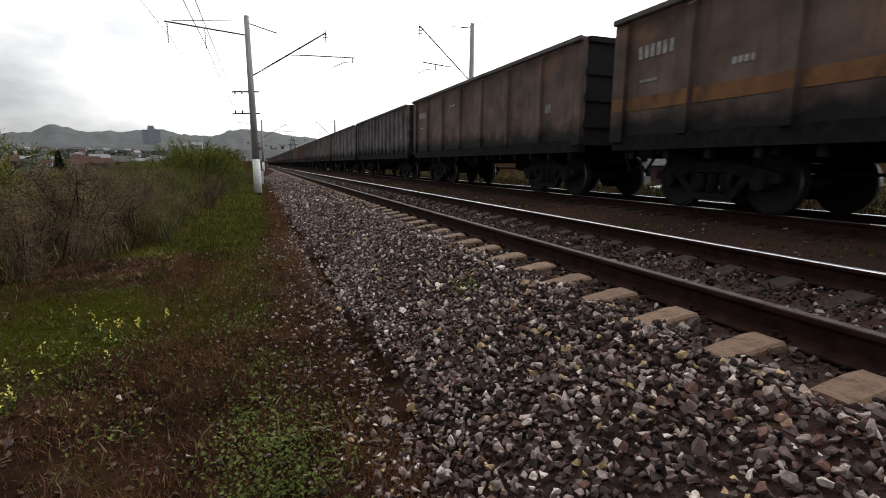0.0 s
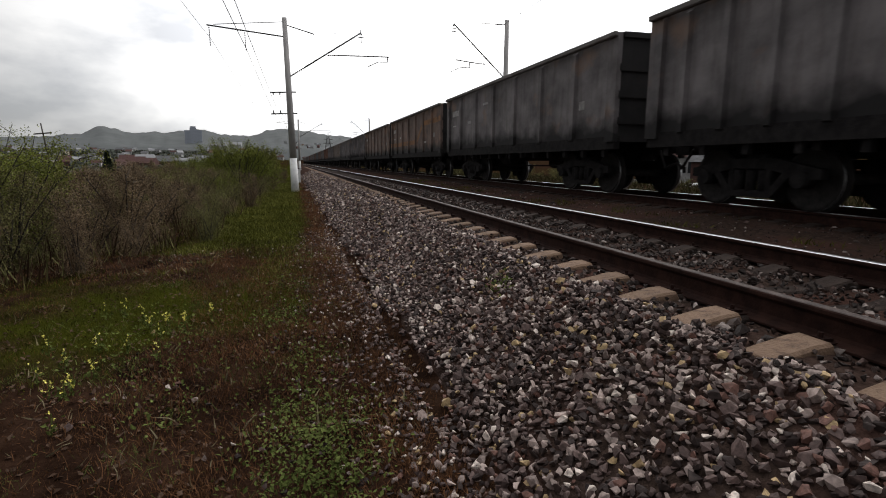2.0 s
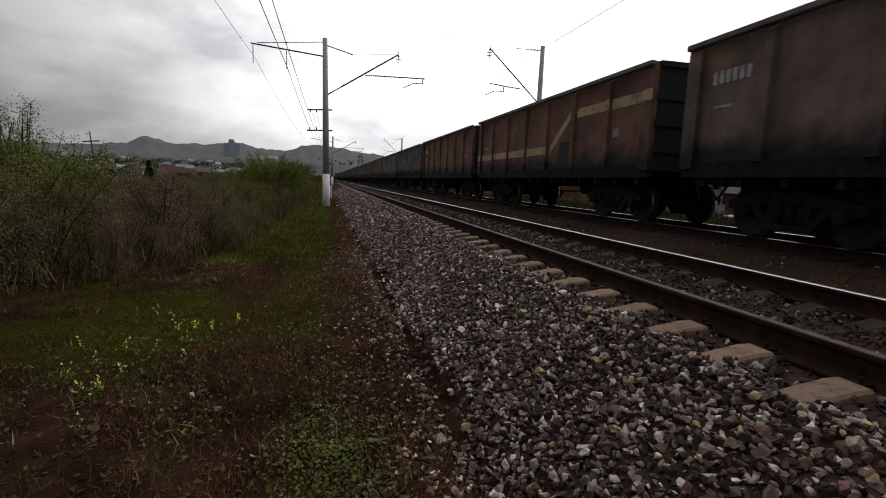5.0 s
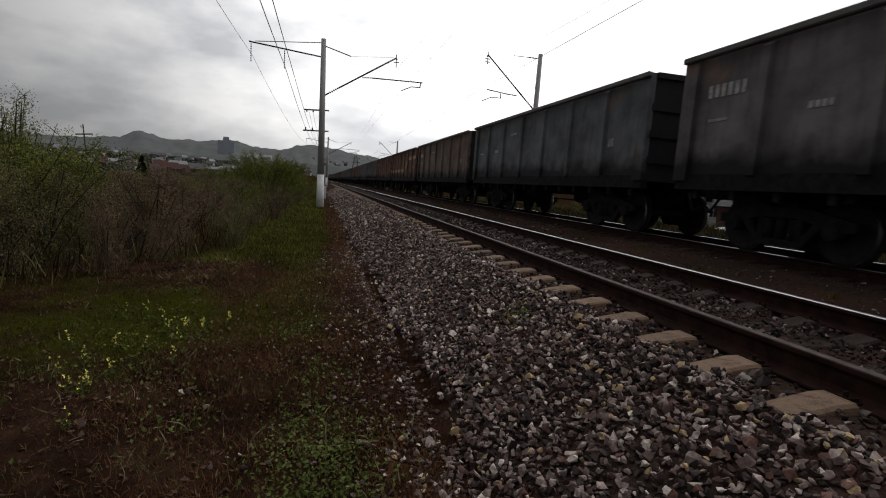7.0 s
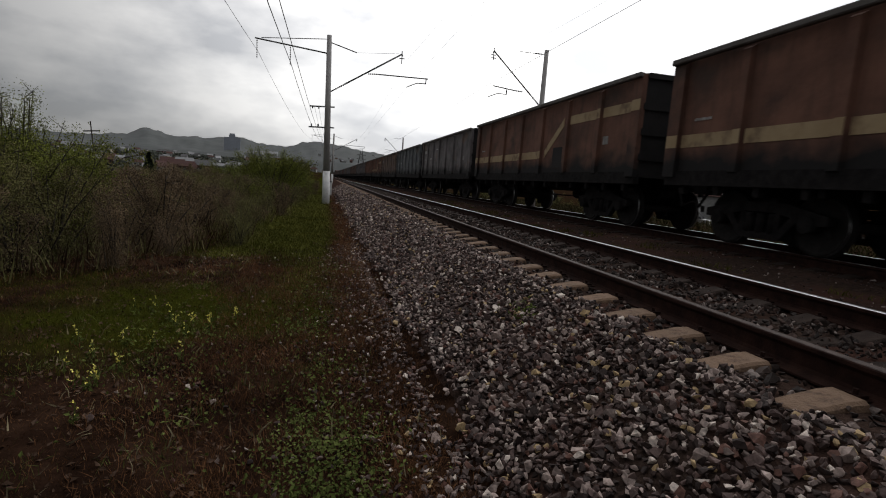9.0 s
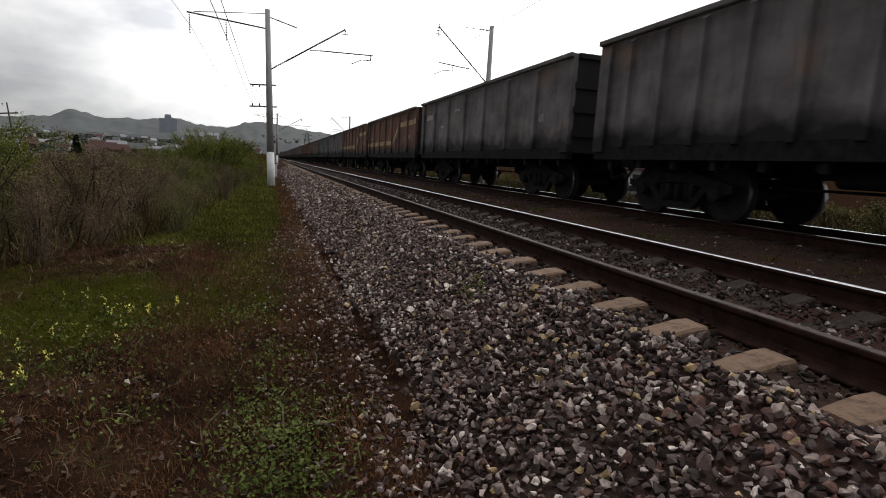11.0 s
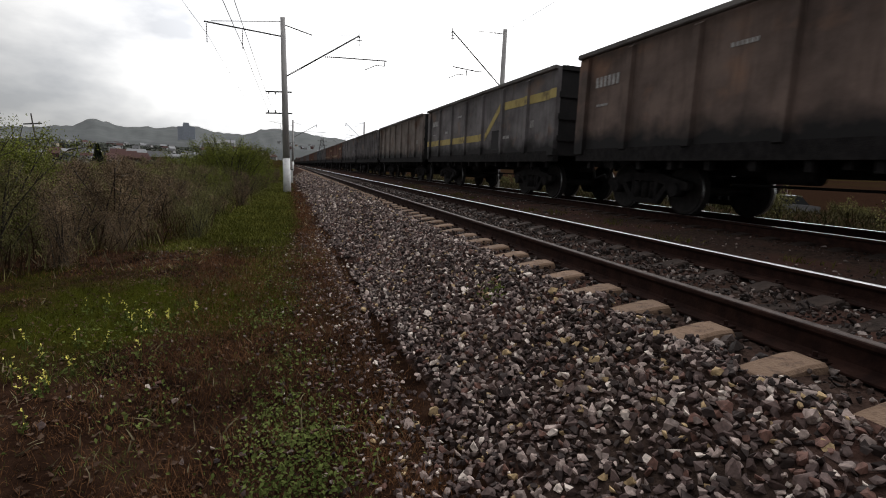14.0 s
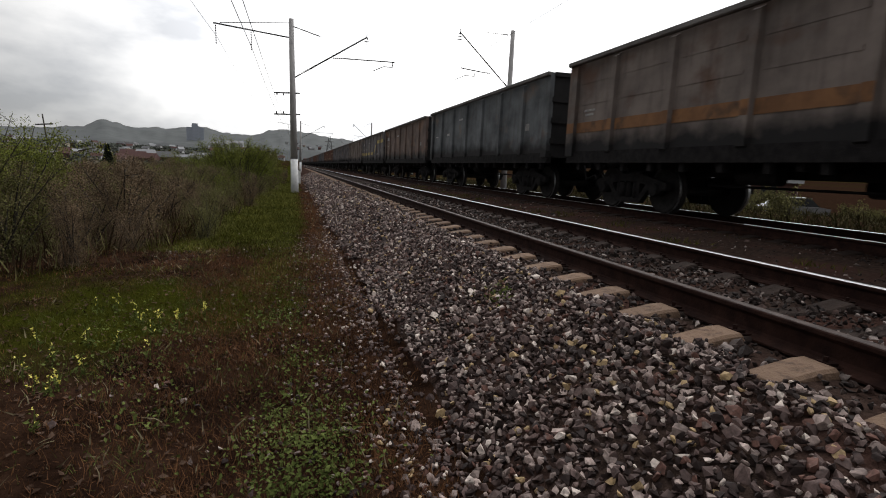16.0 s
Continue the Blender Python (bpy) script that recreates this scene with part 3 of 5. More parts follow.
        part("brake_hose", bm, IRON, w)
        # ladder on the near corner
        if e > 0:
            bm = bmesh.new()
            for z in (1.3, 1.6, 1.9, 2.2, 2.5, 2.8, 3.1):
                tube(bm, (-0.95, HALF + 0.14, z), (-1.35, HALF + 0.14, z), 0.012, n=5)
            for x in (-0.95, -1.35):
                tube(bm, (x, HALF + 0.14, 1.1), (x, HALF + 0.14, 3.3), 0.014, n=5)
            part("ladder", bm, IRON, w)
    bm = bmesh.new()
    box(bm, -WALL + 0.03, WALL - 0.03, -HALF + 0.05, HALF - 0.05, SILL - 0.06, SILL + 0.04)
    part("floor_plate", bm, IRON, w)
    bm = bmesh.new()
    box(bm, -0.22, 0.22, -5.6, 5.6, 0.78, SILL - 0.06)
    for k in range(5):
        y = -3.0 + 1.5 * k
        box(bm, -1.35, 1.35, y - 0.06, y + 0.06, 0.88, SILL - 0.06)
    part("centre_sill", bm, IRON, w)
    bm = bmesh.new()
    tube(bm, (0.55, -0.6, 0.72), (0.55, 0.3, 0.72), 0.19, n=12)
    tube(bm, (-0.75, 0.8, 0.8), (-0.75, 1.6, 0.8), 0.14, n=12)
    tube(bm, (-0.5, -2.6, 0.62), (-0.5, 2.6, 0.62), 0.025, n=6)
    part("brake_gear", bm, IRON, w)
    if coal:
        bm = bmesh.new()
        nx, ny = 7, 26
        g = [[bm.verts.new((-1.4 + 2.8 * i / nx, -6.3 + 12.6 * j / ny, 3.12 + 0.12 * noise.noise((i * 0.7, j * 0.7, 2)) + 0.12 * math.sin(math.pi * i / nx))) for i in range(nx + 1)] for j in range(ny + 1)]
        for j in range(ny):
            for i in range(nx):
                bm.faces.new((g[j][i], g[j][i + 1], g[j + 1][i + 1], g[j + 1][i]))
        part("coal_load", bm, COAL, w)
    for e in (-1, 1):
        b = part("bogie", BOLSTER_ME, None, w)
        b.location = (0, e * 4.325, 0)
        for s in (-1, 1):
            f = part("side_frame", FRAME_ME, None, b)
            f.location = (s * 1.02, 0, 0)
        for y in (-0.925, 0.925):
            ws = part("wheelset", AXLE_ME, None, w)
            ws.location = (0, e * 4.325 + y, 0.475)
            for s in (-1, 1):
                wh = part("wheel", WHEEL_ME, None, ws)
                wh.location, wh.rotation_euler = (s * 0.79, 0, 0), (0, 0, math.pi if s > 0 else 0)
    if stripe:
        add_stripe(w, stripe, ribs)
    for mk in marks:
        add_mark(w, *mk)
    return w


def add_stripe(w, mat, ribs, zl=1.72, zh=2.62, h=0.24):
    """A painted band: low on the leading half, slanting up on one panel, high on the other half."""
    step = 2 * HALF / (ribs + 1)
    for k in range(ribs + 1):
        y0, y1 = -HALF + k * step + (0.12 if k else 0.34), -HALF + (k + 1) * step - (0.12 if k < ribs else 0.34)
        bm = bmesh.new()
        x = -WALL - 0.011
        a, b = (zl, zl) if k > 2 else (zh, zh)
        if k == 2:
            b, a = zl, zh
            y0, y1 = y0 + 0.15, y1 - 0.15
        v = [bm.verts.new((x, y0, a)), bm.verts.new((x, y1, b)), bm.verts.new((x, y1, b + h)), bm.verts.new((x, y0, a + h))]
        q = [bm.verts.new((x + 0.012, p.co.y, p.co.z)) for p in v]
        bm.faces.new(v[::-1])
        for i in range(4):
            bm.faces.new((v[i], v[(i + 1) % 4], q[(i + 1) % 4], q[i]))
        part("painted_stripe", bm, mat, w)
        if k and k != 2:
            yr, z = -HALF + k * step, zl if k > 2 else zh
            part("painted_stripe", quick(box, -RIB - 0.003, -RIB + 0.01, yr - 0.08, yr + 0.08, z, z + h), mat, w)
    for e, z in ((1, zl), (-1, zh)):
        yc = e * (HALF - 0.15)
        part("painted_stripe", quick(box, -WALL - 0.094, -WALL - 0.08, yc - 0.165, yc + 0.165, z, z + h), mat, w)


def add_mark(w, y, z, wd, ht, mat, bars=0):
    """A stencilled plate or a row of illegible characters as bars."""
    x = -WALL - 0.012
    g = wd / max(1, bars)
    for k in range(max(1, bars)):
        part("stencil_mark", quick(box, x, x + 0.012, y + k * g, y + k * g + g * (0.62 if bars else 1.0), z, z + ht), mat, w)


LETTER = material("faded_white_stencil", [(0.24, 0.23, 0.225), (0.46, 0.45, 0.44)], 9, 0.8, 0, 0)
PLATE = material("pale_tin_plate", [(0.16, 0.15, 0.145), (0.3, 0.29, 0.28)], 8, 0.7, 0, 0)
ORANGE = material("faded_orange_paint", [(0.15, 0.07, 0.03), (0.25, 0.12, 0.05)], 1.6, 0.8, 0, 0.15, second=((0.05, 0.032, 0.024), 3.0, 0.5, 0.72))
SAND = material("faded_sand_paint", [(0.32, 0.23, 0.13), (0.42, 0.32, 0.19)], 1.6, 0.8, 0, 0.15, second=((0.12, 0.075, 0.05), 3.0, 0.5, 0.72))
YELLOW = material("yellow_paint", [(0.35, 0.27, 0.09), (0.46, 0.36, 0.13)], 1.6, 0.8, 0, 0.15, second=((0.1, 0.075, 0.045), 3.0, 0.5, 0.72))
BROWN = paint("brown_wagon_paint", (0.085, 0.061, 0.052), (0.18, 0.128, 0.108), (0.22, 0.13, 0.09), 0.05, soot_shade=True)
RUST = paint("red_brown_wagon_paint", (0.1, 0.05, 0.036), (0.19, 0.094, 0.066), (0.07, 0.043, 0.034), 0.08, soot_shade=True)
GREY = paint("grey_weathered_wagon_paint", (0.115, 0.094, 0.084), (0.21, 0.172, 0.152), (0.11, 0.064, 0.046), 0.07, soot_shade=True)
DARK = paint("black_sooty_wagon_paint", (0.085, 0.078, 0.08), (0.19, 0.173, 0.176), (0.2, 0.135, 0.105), 0.03, soot_shade=True)
GREEN = paint("dark_green_wagon_paint", (0.062, 0.068, 0.073), (0.145, 0.154, 0.162), (0.16, 0.122, 0.1), 0.02, soot_shade=True)

PATCH = (-2.6, 1.42, 0.75, 0.6, NEAR_BLACK)
NOTE1 = (1.5, 2.75, 0.55, 0.07, LETTER, 6)
NOTE2 = (3.35, 2.2, 0.42, 0.1, LETTER, 4)
NOTE3 = (-3.3, 1.72, 0.5, 0.09, LETTER, 4)
NUM = (4.95, 2.62, 0.92, 0.22, LETTER, 6)
NUM2 = (5.3, 2.2, 0.46, 0.05, LETTER, 7)
TAG = (-5.05, 1.95, 0.24, 0.2, PLATE)
PROTO = {
    "brown_stripe": build_wagon("dark brown open goods wagon with a faded orange stripe", BROWN, 6, ORANGE, (NUM, NUM2, TAG, NOTE2, NOTE3)),
    "dark": build_wagon("sooty black open goods wagon with faded stencils", DARK, 6, None, (NUM, NUM2, TAG, NOTE1, NOTE2)),
    "narrow": build_wagon("dark open goods wagon with closely spaced ribs", DARK, 13, None, (TAG,)),
    "rust": build_wagon("red-brown rusty open goods wagon", RUST, 6, None, (NUM, NUM2, (5.33, 2.1, 0.4, 0.05, LETTER, 6), TAG)),
    "rust_stripe": build_wagon("red-brown open goods wagon with a sand-coloured stripe", RUST, 6, SAND, (NUM2, TAG, PATCH)),
    "grey": build_wagon("weathered grey open goods wagon with rusty streaks", GREY, 6, None, (NUM2, (5.36, 2.1, 0.36, 0.05, LETTER, 5), TAG), ridges=True),
    "grey_stripe": build_wagon("weathered grey open goods wagon with an orange stripe", GREY, 6, ORANGE, (NUM2, (5.36, 2.1, 0.36, 0.05, LETTER, 5), TAG), ridges=True),
    "yellow_stripe": build_wagon("dark open goods wagon with a yellow stripe", DARK, 6, YELLOW, (NUM, NUM2, TAG, PATCH, NOTE1, NOTE2, NOTE3)),
    "brown": build_wagon("dark brown open goods wagon with faint stencils", BROWN, 6, None, (NUM, NUM2, TAG, NOTE1)),
    "green": build_wagon("dark green-black open goods wagon", GREEN, 6, None, (NUM2, TAG, NOTE1, NOTE2)),
}
ORDER = {-2: "narrow", -1: "brown", 0: "brown_stripe", 1: "dark", 2: "narrow", 3: "rust", 4: "rust_stripe", 5: "brown", 6: "green", 7: "dark", 8: "rust_stripe", 9: "rust_stripe", 10: "dark", 11: "narrow", 12: "grey", 13: "yellow_stripe", 14: "brown", 15: "green", 16: "grey_stripe", 17: "dark"}
FILL = ["brown", "dark", "rust", "narrow", "grey", "dark", "brown_stripe", "green"]
WAGONS = {}


def make_train():
    used = set()
    for n in range(-24, 18):
        kind = ORDER.get(n) or FILL[n % len(FILL)]
        at = pose(TRACK2, 5.84 - HALF - PITCH * n, RAIL2)
        if kind in used:
            w = copy_thing(PROTO[kind], at)
        else:
            used.add(kind)
            w = PROTO[kind]
            w.matrix_basis = at
        WAGONS[n] = w


make_train()
TRAVEL = [(0.0, 0.0), (3.5, 48.86), (7.0, 97.5), (9.0, 125.9), (12.5, 175.6), (14.5, 204.7), (16.0, 226.1)]

# ---- loose stones, plants ----
rng = np.random.default_rng(7)


def stone_shapes(count=12):
    """Small angular chips: hulls round a few random points."""
    shapes = []
    for k in range(count):
        bm = bmesh.new()
        for p in rng.normal(size=(11, 3)):
            v = Vector(p).normalized() * (0.8 + 0.2 * rng.random())
            bm.verts.new((v.x, v.y * (0.6 + 0.3 * rng.random()), v.z * 0.55))
        bmesh.ops.convex_hull(bm, input=bm.verts)
        for v in [v for v in bm.verts if not v.link_faces]:
            bm.verts.remove(v)
        bmesh.ops.triangulate(bm, faces=bm.faces)
        bm.verts.index_update()
        shapes.append((np.array([v.co[:] for v in bm.verts]), np.array([[v.index for v in f.verts] for f in bm.faces])))
        bm.free()
    return shapes


SHAPES = stone_shapes()


def turn_matrices(n, tilt=0.7):
    a, b, c = rng.random(n) * math.tau, rng.normal(0, tilt, n), rng.normal(0, tilt, n)
    ca, sa, cb, sb, cc, sc = np.cos(a), np.sin(a), np.cos(b), np.sin(b), np.cos(c), np.sin(c)
    z, o = np.zeros(n), np.ones(n)
    rz = np.stack([ca, -sa, z, sa, ca, z, z, z, o], 1).reshape(n, 3, 3)
    rx = np.stack([o, z, z, z, cb, -sb, z, sb, cb], 1).reshape(n, 3, 3)
    ry = np.stack([cc, z, sc, z, o, z, -sc, z, cc], 1).reshape(n, 3, 3)
    return rz @ rx @ ry


def scatter_mesh(name, shapes, pos, size, mat, tilt=0.7):
    """Many small pieces in one mesh."""
    pick = rng.integers(0, len(shapes), len(pos))
    V, F, base = [], [], 0
    for k, (sv, sf) in enumerate(shapes):
        idx = np.nonzero(pick == k)[0]
        if not len(idx):
            continue
        R = turn_matrices(len(idx), tilt)
        v = np.einsum("nij,pj->npi", R, sv) * size[idx][:, None, None] + pos[idx][:, None, :]
        f = sf[None] + (np.arange(len(idx)) * len(sv))[:, None, None] + base
        V.append(v.reshape(-1, 3)), F.append(f.reshape(-1, sf.shape[1]))
        base += len(idx) * len(sv)
    return fast_mesh(name, np.concatenate(V).tolist(), np.concatenate(F).tolist(), mat)


def grid_points(x0, x1, y0, y1, step):
    xs, ys = np.meshgrid(np.arange(x0, x1, step), np.arange(y0, y1, step))
    p = np.stack([xs.ravel(), ys.ravel()], 1)
    return p + rng.uniform(-0.55, 0.55, p.shape) * step


def on_sleeper(p):
    k = np.abs((p[:, 1] + 0.06 + SPACING / 2) % SPACING - SPACING / 2)
    return (k < 0.108) & (np.abs(p[:, 0]) < 1.32)


def near_rail(p, cx=0.0):
    return np.abs(np.abs(p[:, 0] - cx) - 0.797) < 0.10


def heights(p, fn):
    return np.array([fn(float(x), float(y)) for x, y in p])


def build_ballast():
    # the shoulder beside the near track
    P, S = [], []
    for y0, y1, step, big in ((-14, -3.4, 0.09, 1.9), (-3.4, 4.5, 0.037, 1.0), (4.5, 12, 0.05, 1.3), (12, 28, 0.08, 2.0), (28, 60, 0.14, 3.4)):
        for layer in (0, 1):
            p = grid_points(-3.15, -1.2, y0, y1, step)
            edge = -2.56 + 0.09 * np.sin(p[:, 1] * 1.7) + 0.07 * np.sin(p[:, 1] * 4.1 + 1)
            keep = (p[:, 0] > edge) | (rng.random(len(p)) < 0.3 * np.exp((p[:, 0] - edge) * 4.5))
            keep &= ~on_sleeper(p)
            if layer:
                keep &= rng.random(len(p)) < 0.45
            p = p[keep]
            z = np.array([bed_height(x) for x in p[:, 0]])
            z = np.where(p[:, 0] < -2.6, np.minimum(z, heights(p, land) + 0.012), z) + rng.normal(0, 0.006, len(p)) + 0.012 * layer - 0.006
            P.append(np.column_stack([p, z]))
            S.append(rng.lognormal(-3.62, 0.30, len(p)) * (1 + (big - 1) * 0.6))
    P, S = np.concatenate(P), np.minimum(np.concatenate(S), 0.09)
    near = (P[:, 0] > -2.45) & (P[:, 0] < -1.55) & (P[:, 1] > -1.15) & (P[:, 1] < -0.05)
    pick = np.nonzero(near)[0]
    pick = pick[np.argsort(-P[pick, 2] - 0.25 * P[pick, 0])][:300]
    rest = np.ones(len(P), bool)
    rest[pick] = False
    ob = part("ballast_stones", scatter_mesh("ballast_stones", SHAPES, P[rest], S[rest], STONE), None, bed)
    tagged(ob, "grey and mauve crushed ballast stones with tan and reddish ones among them", kind="stuff")
    single = [fast_mesh("stone", v.tolist(), f.tolist(), STONE_ONE) for v, f in SHAPES]
    for i in pick:
        s = part("stone", single[int(rng.integers(len(single)))], None, bed)
        s.location, s.scale = P[i], (S[i],) * 3
        s.rotation_euler = (rng.normal(0, 0.6), rng.normal(0, 0.6), rng.random() * 6.28)
    # oily stones between the rails, and the dark path between the tracks
    P, S = [], []
    for x0, x1, y0, y1, step, sz in ((-1.35, 1.5, -12, -2.6, 0.11, 0.042), (1.45, 3.8, -12, -2.6, 0.15, 0.036), (-1.35, 1.5, -2.6, 8, 0.062, 0.026), (-1.35, 1.5, 8, 26, 0.11, 0.042), (1.45, 3.8, -2.6, 8, 0.085, 0.022), (1.45, 3.8, 8, 30, 0.15, 0.036), (3.8, 6.3, 0, 26, 0.15, 0.036)):
        p = grid_points(x0, x1, y0, y1, step)
        p = p[~near_rail(p) & ~near_rail(p, TRACK2)]
        s = on_sleeper(p)
        p = p[~s | ((np.abs(p[:, 0]) < 0.7) & (rng.random(len(p)) < 0.5))]
        z = np.array([bed_height(x) for x in p[:, 0]]) + rng.normal(0.0, 0.007, len(p)) + np.where((np.abs(p[:, 0]) < 0.7), 0.012, 0.0) - np.where(p[:, 0] > 1.45, 0.03, 0)
        P.append(np.column_stack([p, z]))
        S.append(rng.lognormal(math.log(sz), 0.3, len(p)))
    ob = part("oily_stones", scatter_mesh("oily_stones", SHAPES, np.concatenate(P), np.concatenate(S), DIRTY_STONE), None, bed)
    tagged(ob, "blackened oily ballast between the rails and on the path", kind="stuff")


# ---- grass, weeds, litter ----
def leaf_material(name, dark, light, rough=0.6):
    m = material(name, [dark, light], 1.3, 0.9, 0, 0, per="island", spec=0.03)
    b = m.node_tree.nodes["Principled BSDF"]
    b.inputs["Subsurface Weight"].default_value = 0.0
    return m


GRASS = leaf_material("grass_green", (0.038, 0.040, 0.006), (0.085, 0.084, 0.013))
TURF = leaf_material("fresh_turf_green", (0.088, 0.092, 0.022), (0.18, 0.182, 0.046))
FRESH = leaf_material("fresh_weed_green", (0.055, 0.07, 0.018), (0.13, 0.155, 0.046))
DRY = leaf_material("dry_red_brown_stalks", (0.07, 0.034, 0.018), (0.17, 0.084, 0.041))
WEED = leaf_material("withered_weed_stems", (0.028, 0.018, 0.011), (0.075, 0.046, 0.027))
STRAW = leaf_material("pale_straw", (0.12, 0.10, 0.06), (0.25, 0.21, 0.13))
LITTER = leaf_material("fallen_leaves", (0.022, 0.012, 0.008), (0.12, 0.078, 0.056))
PETAL = material("yellow_petals", [(0.8, 0.72, 0.14), (0.92, 0.86, 0.28)], 6, 0.6, 0, 0, per="island")
OLIVE = leaf_material("shrub_leaves_olive", (0.1, 0.096, 0.039), (0.21, 0.196, 0.082))
BRONZE = leaf_material("shrub_leaves_bronze", (0.1, 0.073, 0.047), (0.235, 0.17, 0.108))
LIVELY = leaf_material("shrub_leaves_green", (0.085, 0.098, 0.018), (0.20, 0.22, 0.048))
BARK = material("shrub_bark", [(0.022, 0.018, 0.015), (0.045, 0.036, 0.03)], 12, 0.9, 0, 0.4)


def blade_shape(bend, width=0.055):
    """One grass blade, one unit tall."""
    v = np.array([(-width, 0, 0), (width, 0, 0), (-width * 0.8, bend * 0.3, 0.5), (width * 0.8, bend * 0.3, 0.5), (0, bend, 0.95)])
    return v, np.array([(0, 1, 3), (0, 3, 2), (2, 3, 4)])


BLADES = [blade_shape(b) for b in (0.15, 0.35, 0.6, 0.9)]
THIN = [blade_shape(b, 0.022) for b in (0.1, 0.25, 0.45)]
LEAF = [(np.array([(0, 0, 0), (0.32, 0.45, 0.05 * k), (0, 1.0, -0.12 * k), (-0.32, 0.45, 0.05 * k)]), np.array([(0, 1, 2), (0, 2, 3)])) for k in (1, 2, -1)]


def build_grass():
    verge = tagged(new("verge_grass"), "patchy green grass and dry stalks on the railway verge", "grass", kind="stuff")
    sets = {"grass_blades": [], "dry_stalks": [], "straw": []}
    for x0, x1, y0, y1, n, big in ((-9.5, -2.6, -10, -2.0, 16000, 1.3), (-9.5, -2.6, -2.0, 4.5, 95000, 0.8), (-7.5, -2.7, 4.5, 12, 42000, 1.4), (-6.5, -2.7, 12, 45, 30000, 2.6)):
        p = np.column_stack([rng.uniform(x0, x1, n), rng.uniform(y0, y1, n)])
        g = heights(p, green_amount)
        z = heights(p, land) - 0.01
        r = rng.random(n)
        green = g + 1.0 * (rng.random(n) - 0.5) > 0.4
        dry = ~green & (r < 0.75)
        straw = ~green & ~dry & (r > 0.97)
        for key, mask, lo, hi in (("grass_blades", green, 0.02, 0.07), ("dry_stalks", dry, 0.015, 0.06), ("straw", straw, 0.05, 0.13)):
            q = np.column_stack([p[mask], z[mask]])
            sets[key].append((q, rng.uniform(lo, hi, len(q)) * big ** 0.7))
    for key, mat, tilt in (("grass_blades", GRASS, 0.35), ("dry_stalks", DRY, 0.5), ("straw", STRAW, 0.9)):
        q = np.concatenate([a for a, b in sets[key]])
        s = np.concatenate([b for a, b in sets[key]])
        part(key, scatter_mesh(key, BLADES, q, s, mat, tilt), None, verge)["kind"] = "stuff"
    # the rust-brown strip of dry stalks along the foot of the ballast
    n = 26000
    p = np.column_stack([-2.92 + rng.normal(0, 0.2, n), -2 + 28 * rng.random(n) ** 1.5])
    p = p[p[:, 0] < -2.5]
    q = np.column_stack([p, heights(p, land) - 0.005])
    part("rusty_stalks", scatter_mesh("rusty_stalks", BLADES, q, rng.uniform(0.015, 0.06, len(q)) * (1 + q[:, 1].clip(0) * 0.04), DRY, 0.6), None, verge)["kind"] = "stuff"
    # fresh turf on the strip that leads to the mast
    n = 30000
    p = np.column_stack([rng.uniform(-5.3, -2.95, n), 4.5 + 34 * rng.random(n) ** 1.4])
    p = p[heights(p, green_amount) + rng.normal(0, 0.25, n) > 0.45]
    q = np.column_stack([p, heights(p, land) - 0.01])
    part("fresh_turf", scatter_mesh("fresh_turf", BLADES, q, rng.uniform(0.03, 0.085, len(q)) * (1 + q[:, 1] * 0.03), TURF, 0.4), None, verge)["kind"] = "stuff"
    # short red-brown dead grass and green tufts on the near verge
    for key, mat, spots, lo, hi in (("dead_grass", DRY, 560, 0.03, 0.1), ("green_tufts", FRESH, 110, 0.03, 0.09)):
        P, S = [], []
        for k in range(spots):
            cx, cy = rng.uniform(-5.6, -2.85) if key == "green_tufts" else rng.uniform(-4.6, -2.75), rng.uniform(-1.8, 6.5)
            m = int(rng.integers(30, 90))
            p = np.column_stack([rng.normal(cx, 0.09, m), rng.normal(cy, 0.12, m)])
            P.append(np.column_stack([p, heights(p, land) - 0.005])), S.append(rng.uniform(lo, hi, m))
        part(key, scatter_mesh(key, THIN, np.concatenate(P), np.concatenate(S), mat, 0.55), None, verge)["kind"] = "stuff"
    # tufts on the dark path between the tracks
    P, S = [], []
    for k in range(60):
        cx, cy = rng.uniform(1.9, 3.6), rng.uniform(0.5, 26)
        p = np.column_stack([rng.normal(cx, 0.1, 45), rng.normal(cy, 0.16, 45)])
        P.append(np.column_stack([p, np.full(45, 0.0)])), S.append(rng.uniform(0.04, 0.12, 45))
    part("path_tufts", scatter_mesh("path_tufts", BLADES, np.concatenate(P), np.concatenate(S), GRASS, 0.5), None, verge)["kind"] = "stuff"
    # tall dry weeds that fill the ground between the shrubs
    n = 30000
    p = np.column_stack([rng.uniform(-15, -4.6, n), rng.uniform(1.0, 46, n) ** 1.0])
    lim = -6.8 + 1.6 * np.clip((p[:, 1] - 4.6) / 3, 0, 1) + 0.5 * np.clip((p[:, 1] - 8) / 20, 0, 1)
    p = p[(np.hypot(p[:, 0] + 3.4, p[:, 1] + 3) > 8.2) & (p[:, 0] < lim + rng.normal(0, 0.2, n)) & (p[:, 0] > lim - 6)]
    q = np.column_stack([p, heights(p, land) - 0.02])
    h = rng.uniform(0.12, 0.6, len(q))
    a = rng.random(len(q)) < 0.6
    part("tall_dry_weeds", scatter_mesh("tall_dry_weeds", THIN, q[a], h[a], WEED, 0.22), None, verge)["kind"] = "stuff"
    part("tall_green_weeds", scatter_mesh("tall_green_weeds", THIN, q[~a], h[~a] * 0.8, OLIVE, 0.25), None, verge)["kind"] = "stuff"
    # broad weeds close to the ballast and by the path
    P, S = [], []
